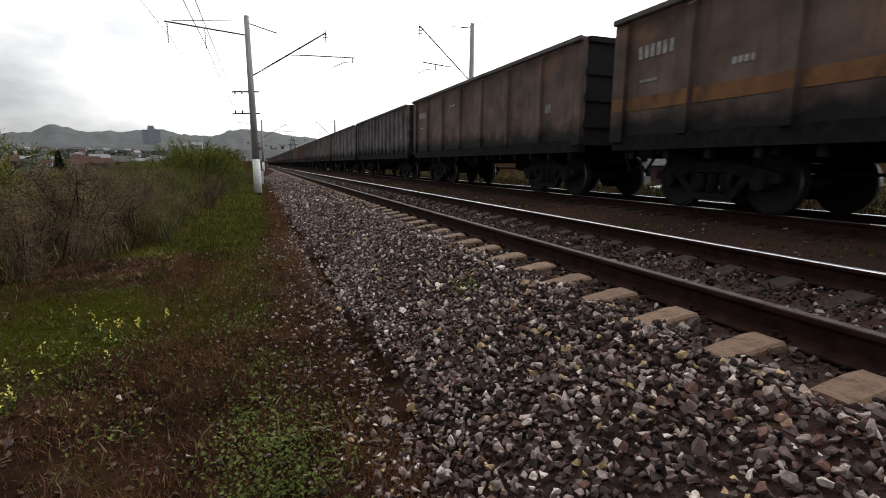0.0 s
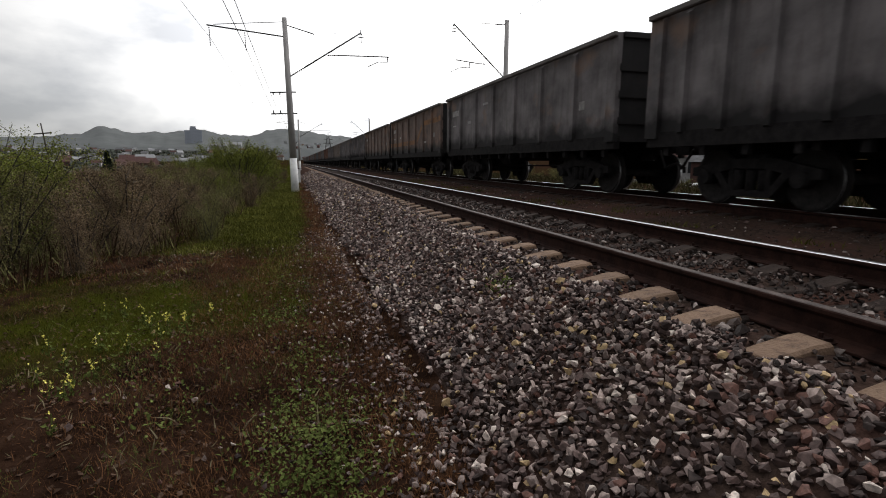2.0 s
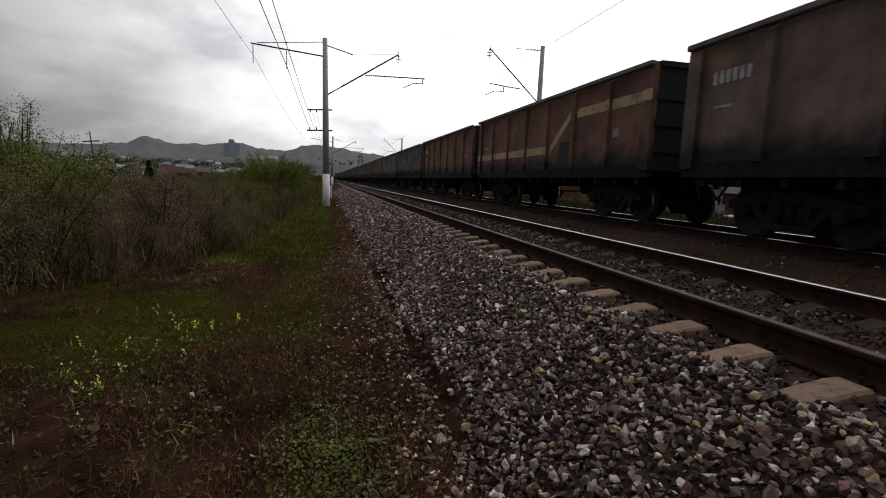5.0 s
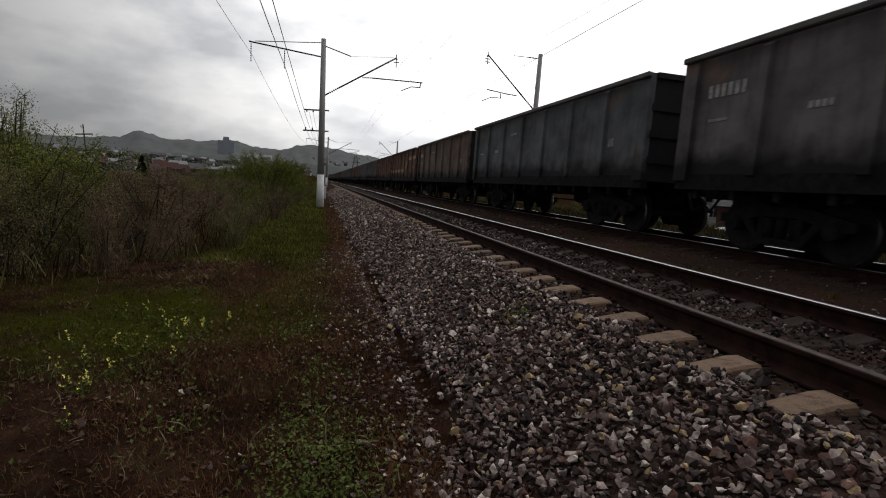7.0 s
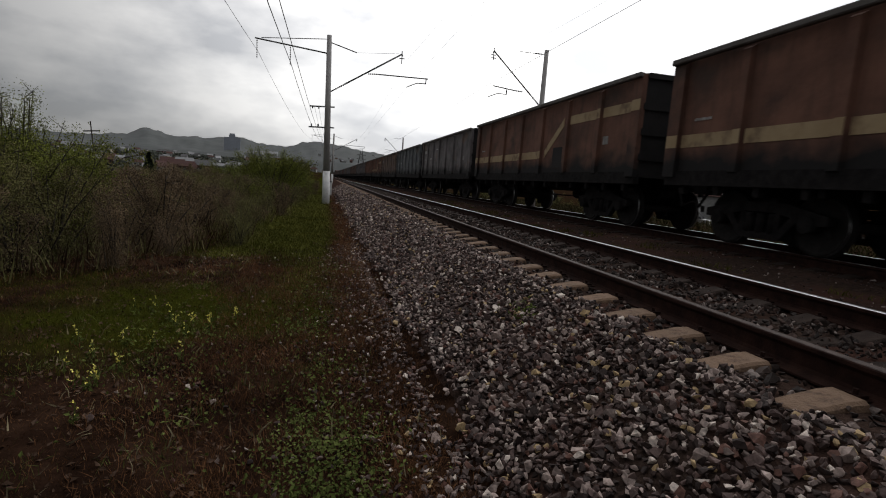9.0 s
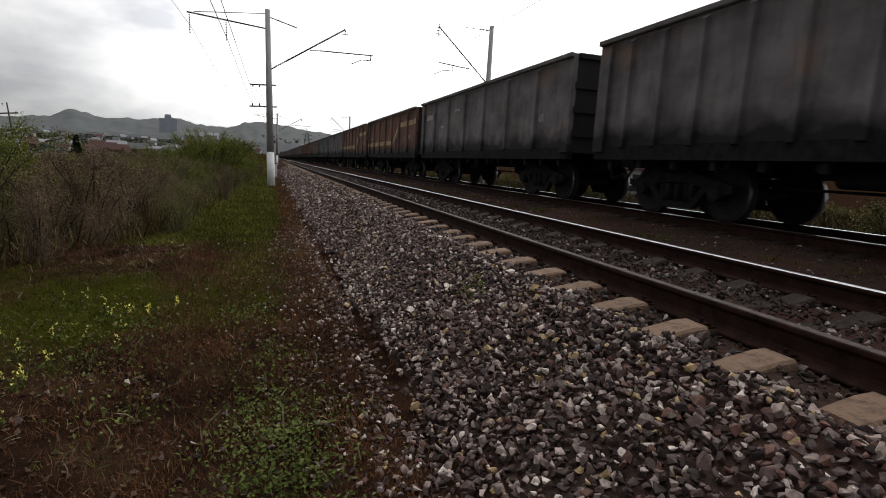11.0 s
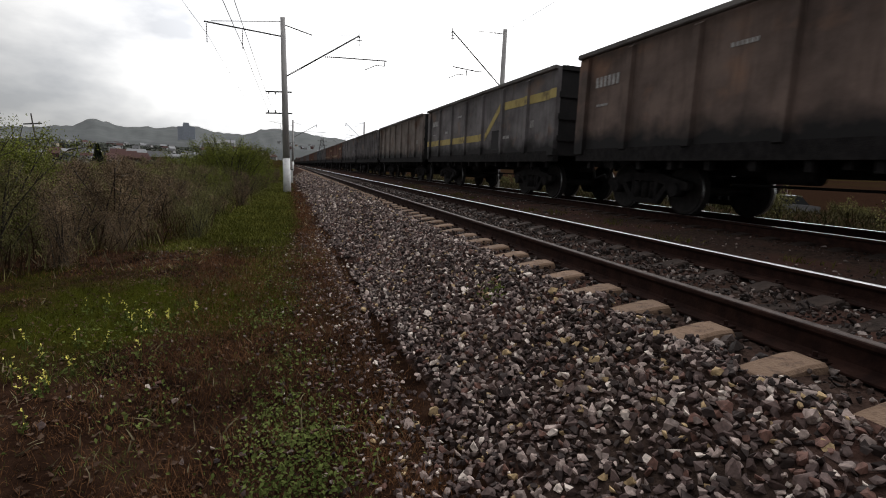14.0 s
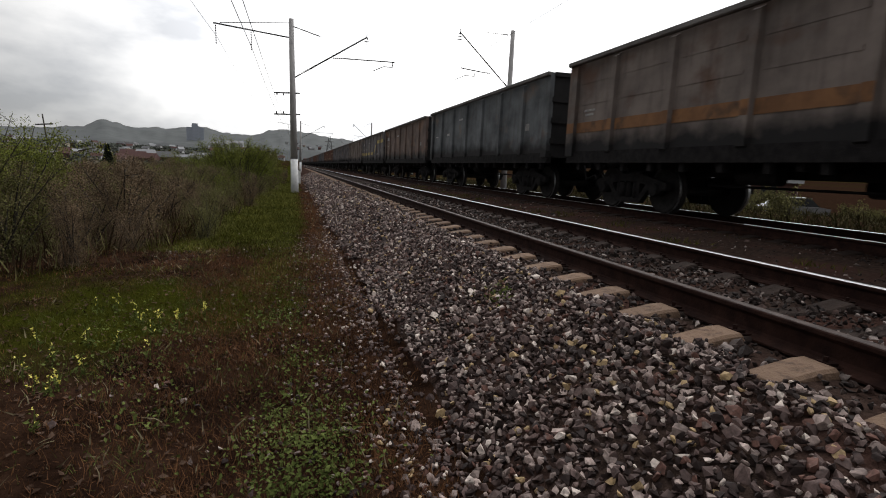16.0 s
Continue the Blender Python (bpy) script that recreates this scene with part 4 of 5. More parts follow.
    for cx, cy, r, n in ((-3.4, -0.2, 0.36, 1300), (-3.36, -0.75, 0.28, 900), (-4.18, 0.2, 0.22, 90), (-3.6, 2.1, 0.3, 420), (-3.35, 0.9, 0.25, 260), (-3.5, 3.6, 0.35, 300), (-4.6, 1.6, 0.6, 500), (-1.97, 0.5, 0.09, 90), (-3.3, 5.5, 0.4, 300), (-4.4, 0.8, 0.4, 120)):
        p = np.column_stack([rng.normal(cx, r * 0.55, n), rng.normal(cy, r, n)])
        z = heights(p, land) + rng.uniform(0.005, 0.10, n) + (0.26 if cx > -2.5 else 0.0)
        P.append(np.column_stack([p, z]))
        S.append(rng.uniform(0.014, 0.036, n))
    part("broad_weeds", scatter_mesh("broad_weeds", LEAF, np.concatenate(P), np.concatenate(S), FRESH, 0.6), None, verge)["kind"] = "stuff"
    n = 5200
    p = np.column_stack([rng.uniform(-6.2, -2.75, n), rng.uniform(-2, 8, n)])
    q = np.column_stack([p, heights(p, land) + 0.012])
    part("leaf_litter", scatter_mesh("leaf_litter", LEAF, q, rng.uniform(0.015, 0.05, n), LITTER, 0.35), None, verge)["kind"] = "stuff"
    # stones strayed onto the verge
    n = 2700
    p = np.column_stack([-2.66 - rng.exponential(0.33, n), rng.uniform(-2, 9, n)])
    p = np.concatenate([p, np.column_stack([rng.normal(-5.2, 0.25, 40), rng.normal(6.0, 0.3, 40)]), np.column_stack([rng.normal(-4.2, 0.25, 25), rng.normal(6.3, 0.3, 25)]), np.column_stack([rng.normal(-4.5, 0.2, 16), rng.normal(0.6, 0.2, 16)])])
    q = np.column_stack([p, heights(p, land) + 0.012])
    part("stray_stones", scatter_mesh("stray_stones", SHAPES, q, np.minimum(rng.lognormal(-3.9, 0.35, len(q)), 0.032), STONE, 0.4), None, verge)["kind"] = "stuff"


def flower_plant(seed, h, heads):
    r = np.random.default_rng(seed)
    bm = bmesh.new()
    tube(bm, (0, 0, 0), (0.01, 0, h), 0.004, 0.003, 5)
    stem = finish("stem", bm, FRESH)
    P = np.column_stack([r.normal(0, 0.014, heads), r.normal(0, 0.014, heads), h - np.linspace(0, 0.075, heads)])
    return stem, P


def build_flowers():
    spots = [(-4.24, 2.24, 0.2, 9), (-4.42, 1.94, 0.2, 16), (-4.58, 2.01, 0.19, 12), (-4.72, 2.04, 0.17, 9), (-4.62, 1.9, 0.12, 3), (-4.85, 2.3, 0.19, 6), (-5.06, 2.54, 0.19, 5), (-5.24, 2.57, 0.18, 3), (-4.47, 1.21, 0.16, 6), (-4.83, 0.93, 0.16, 9), (-4.87, 0.67, 0.15, 8), (-4.9, 0.62, 0.14, 5), (-4.99, 0.64, 0.14, 7), (-5.17, 0.93, 0.16, 5), (-4.98, 1.52, 0.15, 5), (-5.34, 1.56, 0.16, 4), (-4.77, 0.09, 0.13, 3), (-4.75, 1.45, 0.16, 4), (-5.1, 1.2, 0.15, 4)]
    for i, (x, y, h, heads) in enumerate(spots):
        f = tagged(new("yellow_flower"), "small wild plant with pale yellow blossoms in the grass", "flower", group="yellow wild flowers")
        f.location = (x, y, land(x, y))
        stem, P = flower_plant(i, h, heads)
        part("stem", stem, None, f)
        part("blossom", scatter_mesh("blossom", LEAF, np.repeat(P, 4, 0), rng.uniform(0.011, 0.02, heads * 4), PETAL, 1.2), None, f)
        L = np.column_stack([rng.normal(0, 0.02, 14), rng.normal(0, 0.02, 14), rng.uniform(0.01, h * 0.7, 14)])
        part("leaf_rosette", scatter_mesh("leaf_rosette", LEAF, L, rng.uniform(0.02, 0.045, 14), FRESH, 0.8), None, f)["kind"] = "stuff"


def shrub_meshes(seed, height, spread, leaves, size, mat, top=1.0):
    """Stems that fan out from the foot, and a ragged crown of single leaves along the twigs."""
    r = np.random.default_rng(seed)
    bm = bmesh.new()
    tips = []
    for k in range(11):
        a, out = r.random() * 6.28, spread * (0.25 + 0.75 * r.random())
        h = height * (0.55 + 0.45 * r.random())
        p0 = Vector((r.normal(0, 0.08), r.normal(0, 0.08), -0.05))
        p1 = p0.lerp(Vector((math.cos(a) * out, math.sin(a) * out, h)), 0.5) + Vector((0, 0, 0.12 * h))
        p2 = Vector((math.cos(a) * out, math.sin(a) * out, h))
        tube(bm, p0, p1, 0.016, 0.011, 5)
        tube(bm, p1, p2, 0.011, 0.004, 5)
        tips.append((p0, p1, p2))
        for j in range(5):
            q = (p0 if j < 1 else p1).lerp(p1 if j < 1 else p2, r.random())
            b = q + Vector((r.normal(0, 0.22), r.normal(0, 0.22), abs(r.normal(0.12, 0.2)))) * spread * 0.75
            tube(bm, q, b, 0.006, 0.002, 4)
            tips.append((q, q.lerp(b, 0.5), b))
    stems = finish("stems", bm, BARK)
    n = leaves
    pick = r.integers(0, len(tips), n)
    t = r.random(n) ** 0.7
    A = np.array([[list(v) for v in tp] for tp in tips])[pick]
    p = np.where((t < 0.5)[:, None], A[:, 0] + (A[:, 1] - A[:, 0]) * (2 * t)[:, None], A[:, 1] + (A[:, 2] - A[:, 1]) * (2 * t - 1)[:, None])
    p = p + r.normal(0, 0.07 * spread, (n, 3))
    low = r.random(n) < 0.42
    p[low, 2] *= r.random(low.sum())
    p[low, :2] *= 0.8 + 0.5 * r.random((low.sum(), 1))
    p[:, 2] = np.maximum(p[:, 2], 0.03)
    return stems, scatter_mesh("foliage", LEAF, p, r.uniform(0.6, 1.4, n) * size, mat, 0.9)


def build_shrubs():
    kinds = [
        (shrub_meshes(1, 1.45, 0.8, 13000, 0.023, OLIVE), "dark olive leafy shrub at the edge of the verge"),
        (shrub_meshes(2, 1.25, 0.85, 13000, 0.022, BRONZE), "brown autumn-coloured shrub on the verge"),
        (shrub_meshes(3, 1.6, 0.7, 13000, 0.021, BRONZE), "tall brown withered shrub beside the grass"),
        (shrub_meshes(4, 1.35, 0.9, 13000, 0.023, OLIVE), "dense dark green shrub beside the grass"),
        (shrub_meshes(5, 1.7, 0.95, 14000, 0.025, LIVELY), "green leafy bush among brown shrubs"),
        (shrub_meshes(6, 2.75, 0.7, 4200, 0.026, LIVELY), "tall thin shrub with sparse leafy twigs"),
    ]
    r = random.Random(5)

    def put(kind, x, y, scale, turn, tall=1.0):
        (stems, fol), label = kinds[kind]
        s = tagged(new("shrub"), label, "shrub", group="shrubs along the verge")
        s.matrix_basis = pose(x, y, land(x, y), 0, 0, turn) @ Matrix.Diagonal((scale, scale, scale * tall, 1))
        part("branching_stem", stems, None, s)
        part("foliage", fol, None, s)

    def edge(y):
        return -7.0 + 1.55 * smooth(4.6, 7.6, y) + 0.35 * smooth(8, 16, y) + 0.7 * smooth(16, 40, y) + 0.35 * noise.noise((y * 0.45, 3, 0))

    y = 1.5
    while y < 62:
        for row in range(6):
            x = edge(y) - 0.15 - row * (0.85 + 0.02 * y) + r.uniform(-0.4, 0.4)
            if y < 4.6 and row == 0:
                continue
            bear = math.degrees(math.atan2(x + 3.4, y + 3))
            if bear < -30:
                k, tall = r.choice((0, 3, 0, 4)), r.uniform(0.95, 1.25)
            elif bear < -14:
                k, tall = r.choice((1, 2, 1, 2, 0)), r.uniform(0.72, 0.98)
            else:
                k, tall = r.choice((1, 3, 2, 0, 4)), r.uniform(0.75, 1.05)
            sc = r.uniform(0.75, 1.15) * (1 + 0.004 * y) * (0.62 if row == 0 else 1.0)
            put(k, x, y + r.uniform(-0.5, 0.5), sc, r.uniform(0, 360), tall)
        y += 0.9 + 0.04 * y
    # the bright green bush by the mast and its neighbours
    for x, y, s in ((-5.9, 25.5, 1.55), (-5.5, 27.0, 1.5), (-6.5, 26.2, 1.6), (-6.9, 28, 1.4), (-6.2, 27.4, 1.65), (-6.0, 30, 1.1), (-5.5, 34, 1.0), (-8.6, 26.5, 1.2), (-5.2, 40, 1.1), (-6.2, 36, 1.1)):
        put(4, x, y, s, r.uniform(0, 360))
    # the tall leafy clump with twigs that stand out against the sky
    for x, y, s, k in ((-9.3, 7.8, 1.12, 5), (-9.9, 8.6, 1.16, 5), (-8.9, 8.4, 1.1, 5), (-10.8, 9.0, 1.2, 5), (-9.5, 9.3, 1.2, 5), (-8.3, 6.6, 1.15, 4), (-9.4, 6.6, 1.3, 4), (-10.2, 7.6, 1.35, 4), (-11.2, 8.2, 1.35, 4), (-9.2, 9.6, 1.3, 4), (-12.2, 9.4, 1.3, 0), (-8.0, 7.4, 1.3, 4), (-8.8, 7.2, 1.4, 0), (-10.0, 9.2, 1.5, 4), (-11.4, 9.6, 1.5, 0), (-7.6, 6.2, 1.1, 0), (-8.5, 5.6, 1.15, 3), (-7.9, 4.6, 1.0, 0), (-9.0, 4.4, 1.1, 3)):
        put(k, x, y, s, r.uniform(0, 360))


build_grass()
build_flowers()
build_shrubs()

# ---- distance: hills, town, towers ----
FOREST = material("far_forest_haze_glow", [(0.024, 0.028, 0.026), (0.05, 0.054, 0.05)], 0.02, 0.95, 0, 0.6, 0.06)
# distance haze painted on: the hills give off a weak blue-grey glow
HAZE_GLOW = FOREST.node_tree.nodes["Principled BSDF"]
HAZE_GLOW.inputs["Emission Color"].default_value, HAZE_GLOW.inputs["Emission Strength"].default_value = (0.68, 0.74, 0.84, 1), 0.075
RIDGE = [(-60, 2.6), (-35, 2.4), (-24, 1.8), (-21, 2.0), (-18.5, 2.3), (-16.8, 2.95), (-14.5, 2.6), (-12, 2.65), (-8.5, 3.0), (-6, 2.5), (-4, 2.55), (-2.5, 3.1), (-1, 3.3), (1.5, 3.05), (4, 2.75), (8, 2.4), (14, 2.6), (24, 2.2), (45, 1.8), (80, 1.6)]


def ridge(az):
    for (a, h), (b, k) in zip(RIDGE, RIDGE[1:]):
        if az <= b:
            return h + (k - h) * smooth(a, b, az)
    return RIDGE[-1][1]


def build_hills():
    verts, faces = [], []
    az = np.arange(-60, 80.01, 0.25)
    ds = np.linspace(1150, 2700, 14)
    for d in ds:
        for a in az:
            ra = radians(float(a))
            top = 2300 * math.tan(radians(ridge(float(a))))
            x, y = d * math.sin(ra), d * math.cos(ra)
            z = 26 + (top - 26) * smooth(1150, 2300, d) - 60 * smooth(2300, 2700, d)
            z += (5 * noise.noise((x * 0.012, y * 0.012, 0)) + 6 * noise.noise((x * 0.045, y * 0.045, 3))) * smooth(1150, 1500, d) - 40 * (d < 1200)
            verts.append((x, y, z))
    n = len(az)
    for j in range(len(ds) - 1):
        for i in range(n - 1):
            faces.append((j * n + i, j * n + i + 1, (j + 1) * n + i + 1, (j + 1) * n + i))
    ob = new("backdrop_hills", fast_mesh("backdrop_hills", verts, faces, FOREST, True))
    tagged(ob, "wooded hills behind the town, haze painted in as a faint glow", "hills", kind="structure")


def hill_z(d, az):
    top = 2300 * math.tan(radians(ridge(az)))
    return 26 + (top - 26) * smooth(1150, 2300, d)


build_hills()
PLASTER = [material("house_wall_white", [(0.24, 0.24, 0.24), (0.34, 0.34, 0.33)], 2, 0.9, 0, 0.1), material("house_wall_cream", [(0.35, 0.3, 0.22), (0.45, 0.4, 0.3)], 2, 0.9, 0, 0.1), material("house_wall_brick", [(0.06, 0.032, 0.028), (0.1, 0.05, 0.042)], 2, 0.9, 0, 0.1)]
ROOFS = [material("roof_red", [(0.055, 0.026, 0.023), (0.085, 0.04, 0.034)], 2, 0.85, 0, 0.2), material("roof_grey", [(0.07, 0.07, 0.073), (0.13, 0.13, 0.135)], 2, 0.8, 0, 0.2), material("roof_pale", [(0.22, 0.225, 0.235), (0.3, 0.3, 0.31)], 2, 0.7, 0, 0.1)]
GLASS = material("dark_window_glass", [(0.02, 0.022, 0.025), (0.03, 0.032, 0.036)], 1, 0.15, 0, 0)
BLUE = material("tower_panels_haze_glow", [(0.075, 0.085, 0.105), (0.1, 0.112, 0.135)], 0.05, 0.6, 0, 0.05)
# darker copy of BLUE, shade put into its colour
BLUE_DARK = material("tower_panels_shade_haze", [(0.06, 0.068, 0.085), (0.08, 0.092, 0.112)], 0.05, 0.6, 0, 0.05)
# haze painted on both tower colours as a blue-grey glow
for m_ in (BLUE, BLUE_DARK):
    b_ = m_.node_tree.nodes["Principled BSDF"]
    b_.inputs["Emission Color"].default_value, b_.inputs["Emission Strength"].default_value = (0.7, 0.75, 0.84, 1), 0.18


def build_house(x, y, z, w, d, h, wall, roof, turn, label):
    t = tagged(new("house"), label, "house", group="houses of the town")
    t.matrix_basis = pose(x, y, z, 0, 0, turn)
    part("wall", quick(box, -w / 2, w / 2, -d / 2, d / 2, -2, h), wall, t)
    bm = bmesh.new()
    e, rise = 0.4, min(w, d) * 0.42
    profile(bm, [(-d / 2 - e, h), (d / 2 + e, h), (0, h + rise)], -w / 2 - e, w / 2 + e, "x")
    part("roof", bm, roof, t)
    for k in range(max(2, int(w / 3))):
        cx = -w / 2 + (k + 0.5) * w / max(2, int(w / 3))
        part("window", quick(box, cx - 0.55, cx + 0.55, -d / 2 - 0.03, -d / 2 + 0.05, h * 0.4, h * 0.4 + 1.3), GLASS, t)


def build_town():
    r = random.Random(11)
    names = ["white plastered", "cream plastered", "red-brick"]
    roofs = ["red roof", "grey roof", "pale metal roof"]
    for k in range(190):
        a = r.uniform(-24, 9)
        d = r.uniform(430, 1100) if a < -1 else r.uniform(500, 1600)
        if abs(a + 9.2) < 1.2 and d > 700:
            continue
        x, y = -3.4 + d * math.sin(radians(a)), -3 + d * math.cos(radians(a))
        if abs(x - 2) < 25 + 0.02 * d and d < 700:
            continue
        z = land(x, y) if d < 1150 else hill_z(d, a)
        i, j = r.choice((0, 0, 1, 2)), r.choice((0, 1, 1, 2))
        build_house(x, y, z, r.uniform(5, 9), r.uniform(5, 7), r.uniform(2.4, 4.2), PLASTER[i], ROOFS[j], r.uniform(-40, 40), "%s house with a %s in the town" % (names[i], roofs[j]))
    # the long brick works and pale sheds in the middle of the town
    for a, d, w, h, i, j in ((-14.2, 460, 13, 4, 2, 0), (-12.6, 480, 15, 4, 2, 2), (-13.4, 520, 14, 5, 0, 2), (-15.0, 330, 6, 3, 0, 0), (-11.7, 440, 12, 4, 2, 1), (-14.8, 540, 12, 4, 0, 0), (-13.1, 430, 9, 3.4, 2, 0), (-7.0, 900, 26, 12, 0, 2), (-5.6, 950, 24, 13, 0, 2)):
        x, y = -3.4 + d * math.sin(radians(a)), -3 + d * math.cos(radians(a))
        build_house(x, y, land(x, y), w, 10, h, PLASTER[i], ROOFS[j], r.uniform(-12, 12), "long %s building with a %s" % (names[i], roofs[j]))


build_town()


def build_tower():
    t = tagged(new("apartment_tower"), "tall blue-grey apartment tower above the town", "apartment building")
    t.matrix_basis = pose(-243, 1480, 1, 0, 0, 8)
    for x0, x1, y0, h, m in ((-20, -8, 0, 78, BLUE), (-8, 7, -4, 84, BLUE_DARK), (7, 20, 0, 79, BLUE)):
        part("wing", quick(box, x0, x1, y0, y0 + 18, 0, h), m, t)
        for k in range(1, 22):
            part("floor_band", quick(box, x0 + 1, x1 - 1, y0 - 0.4, y0 + 0.2, k * 3.6, k * 3.6 + 1.5), BLUE_DARK if m is BLUE else BLUE, t)
    part("roof_house", quick(box, -7, 6, 0, 10, 84, 88), BLUE, t)


build_tower()


def build_pylon(x, y, z, h, label):
    t = tagged(new("lattice_pylon"), label, "pylon")
    t.location = (x, y, z)
    legs = [(-1, -1), (1, -1), (1, 1), (-1, 1)]
    for a, b in legs:
        part("leg", quick(tube, (a * 3.2, b * 3.2, 0), (a * 0.4, b * 0.4, h), 0.28, 0.16, 5), STEEL, t)
    for k in range(7):
        z0, z1 = h * k / 8, h * (k + 1) / 8
        w0, w1 = 3.2 - 2.8 * k / 8, 3.2 - 2.8 * (k + 1) / 8
        for (a, b), (c, d) in zip(legs, legs[1:] + legs[:1]):
            part("brace", quick(tube, (a * w0, b * w0, z0), (c * w1, d * w1, z1), 0.12, None, 4), STEEL, t)
    for k in (0.62, 0.78):
        part("crossarm", quick(tube, (-3.4, 0, h * k), (3.4, 0, h * k), 0.22, None, 5), STEEL, t)


build_pylon(22, 400, 3, 19, "dark lattice pylon rising from the hillside")


def build_pole(x, y, top, label, cross=True):
    t = tagged(new("utility_pole"), label, "utility pole")
    z = land(x, y)
    t.matrix_basis = pose(x, y, z, 0, -6, 0)
    part("post", quick(tube, (0, 0, -0.3), (0, 0, top - z), 0.075, 0.055, 8), BARK, t)
    if cross:
        part("crossarm", quick(box, -0.7, 0.7, -0.05, 0.05, top - z - 0.95, top - z - 0.84), BARK, t)


build_pole(-3.4 - 60 * math.sin(radians(20.5)), 53.2, 4.25, "wooden utility pole with a crossarm behind the shrubs")


def build_trees():
    stems, fol = shrub_meshes(21, 9.0, 2.0, 2600, 0.55, OLIVE)
    r = random.Random(3)
    for a, d, s in ((-16.3, 240, 0.75), (-16.0, 243, 0.6), (-12.9, 300, 0.5), (-10.9, 280, 0.55), (-8.0, 300, 0.7), (-18.2, 300, 0.6), (-20, 200, 0.6), (-2.6, 180, 0.7), (-3.4, 200, 0.8), (-4.6, 190, 0.7), (-5.6, 210, 0.7), (-7.2, 240, 0.7), (-2.2, 130, 0.45), (-3.1, 120, 0.45), (-2.7, 260, 0.9), (-1.9, 300, 0.9)):
        x, y = -3.4 + d * math.sin(radians(a)), -3 + d * math.cos(radians(a))
        t = tagged(new("tree"), "dark green tree between the verge and the town", "tree", group="trees before the town")
        t.matrix_basis = pose(x, y, land(x, y), 0, 0, r.uniform(0, 360)) @ Matrix.Diagonal((s, s, s, 1))
        part("trunk", stems, None, t)
        part("crown", fol, None, t)


build_trees()


def build_conifer(a, d, h):
    """A dark spruce: a trunk and tiers of drooping sprays."""
    r = np.random.default_rng(41)
    x, y = -3.4 + d * math.sin(radians(a)), -3 + d * math.cos(radians(a))
    t = tagged(new("spruce_tree"), "dark green pointed spruce standing before the town", "tree")
    t.location = (x, y, land(x, y))
    part("trunk", quick(tube, (0, 0, -0.3), (0, 0, h * 0.97), 0.16, 0.03, 8), BARK, t)
    n = 5200
    u = r.random(n) ** 0.75
    rad = (1 - u) * h * 0.33 * (0.75 + 0.25 * np.cos(u * 60)) * np.sqrt(r.random(n)) + 0.05
    ang = r.random(n) * math.tau
    p = np.column_stack([rad * np.cos(ang), rad * np.sin(ang), h * (0.06 + 0.94 * u) - 0.25 * rad])
    part("crown", scatter_mesh("crown", LEAF, p, r.uniform(0.2, 0.42, n), SPRUCE, 0.8), None, t)


SPRUCE = leaf_material("spruce_needles", (0.012, 0.016, 0.01), (0.03, 0.036, 0.022))
build_conifer(-16.45, 120, 5.0)


def build_far_woods():
    """Tree clumps over the gardens of the town and the foot of the hills."""
    n = 7000
    a, d = np.radians(rng.uniform(-40, 16, n)), 190 + 960 * rng.random(n) ** 0.8
    x, y = -3.4 + d * np.sin(a), -3 + d * np.cos(a)
    keep = np.abs(x - 3) > 16 + 0.03 * d
    x, y, d = x[keep], y[keep], d[keep]
    z = heights(np.column_stack([x, y]), land) + 1.0
    size = rng.uniform(1.2, 2.6, len(x)) * (0.75 + d / 900)
    me = scatter_mesh("far_woods", SHAPES, np.column_stack([x, y, z]), size, WOODS, 0.3)
    tagged(new("far_woods", me), "dark trees and gardens scattered between the houses of the town", "woods", kind="stuff")


# crown colours lightened and greyed, with the distance haze mixed in
WOODS = leaf_material("far_tree_crowns_hazed", (0.04, 0.045, 0.038), (0.085, 0.09, 0.076))
build_far_woods()

# ---- beyond the train: rough bank, parked cars, houses ----
CARPAINT = [material("car_paint_white", [(0.28, 0.28, 0.28), (0.34, 0.34, 0.34)], 2, 0.3, 0, 0), material("car_paint_silver", [(0.16, 0.16, 0.17), (0.2, 0.2, 0.21)], 2, 0.3, 0.4, 0)]
RUBBER = material("tyre_rubber", [(0.012, 0.012, 0.012), (0.022, 0.022, 0.022)], 8, 0.85, 0, 0.2)


def build_car(x, y, turn, mat, label):
    c = tagged(new("parked_car"), label, "car", group="parked cars")
    c.matrix_basis = pose(x, y, land(x, y), 0, 0, turn)
    bm = bmesh.new()
    profile(bm, [(-2.1, 0.3), (2.1, 0.3), (2.15, 0.62), (2.0, 0.82), (1.15, 0.95), (-1.5, 0.98), (-2.1, 0.9)], -0.85, 0.85, "x")
    part("body", bm, mat, c)
    bm = bmesh.new()
    profile(bm, [(-1.55, 0.985), (1.1, 0.955), (0.45, 1.42), (-1.1, 1.45)], -0.72, 0.72, "x")
    part("cabin", bm, GLASS, c)
    bm = bmesh.new()
    profile(bm, [(-1.15, 1.455), (0.5, 1.425), (0.4, 1.47), (-1.05, 1.50)], -0.7, 0.7, "x")
    part("roof", bm, mat, c)
    for sx in (-0.86, 0.86):
        for sy in (-1.3, 1.35):
            part("wheel", quick(tube, (sx - 0.09, sy, 0.31), (sx + 0.09, sy, 0.31), 0.31, None, 16), RUBBER, c)


build_car(24, 33.3, 40, CARPAINT[0], "white saloon car parked on rough ground")
build_car(24, 26.0, 75, CARPAINT[0], "white hatchback parked on rough ground")
build_car(25, 22.0, 60, CARPAINT[1], "silver car parked beyond the tracks")
build_house(36, 36.0, -1.3, 8, 7, 2.5, PLASTER[2], ROOFS[1], -50, "red-brick house with a grey roof beyond the tracks")
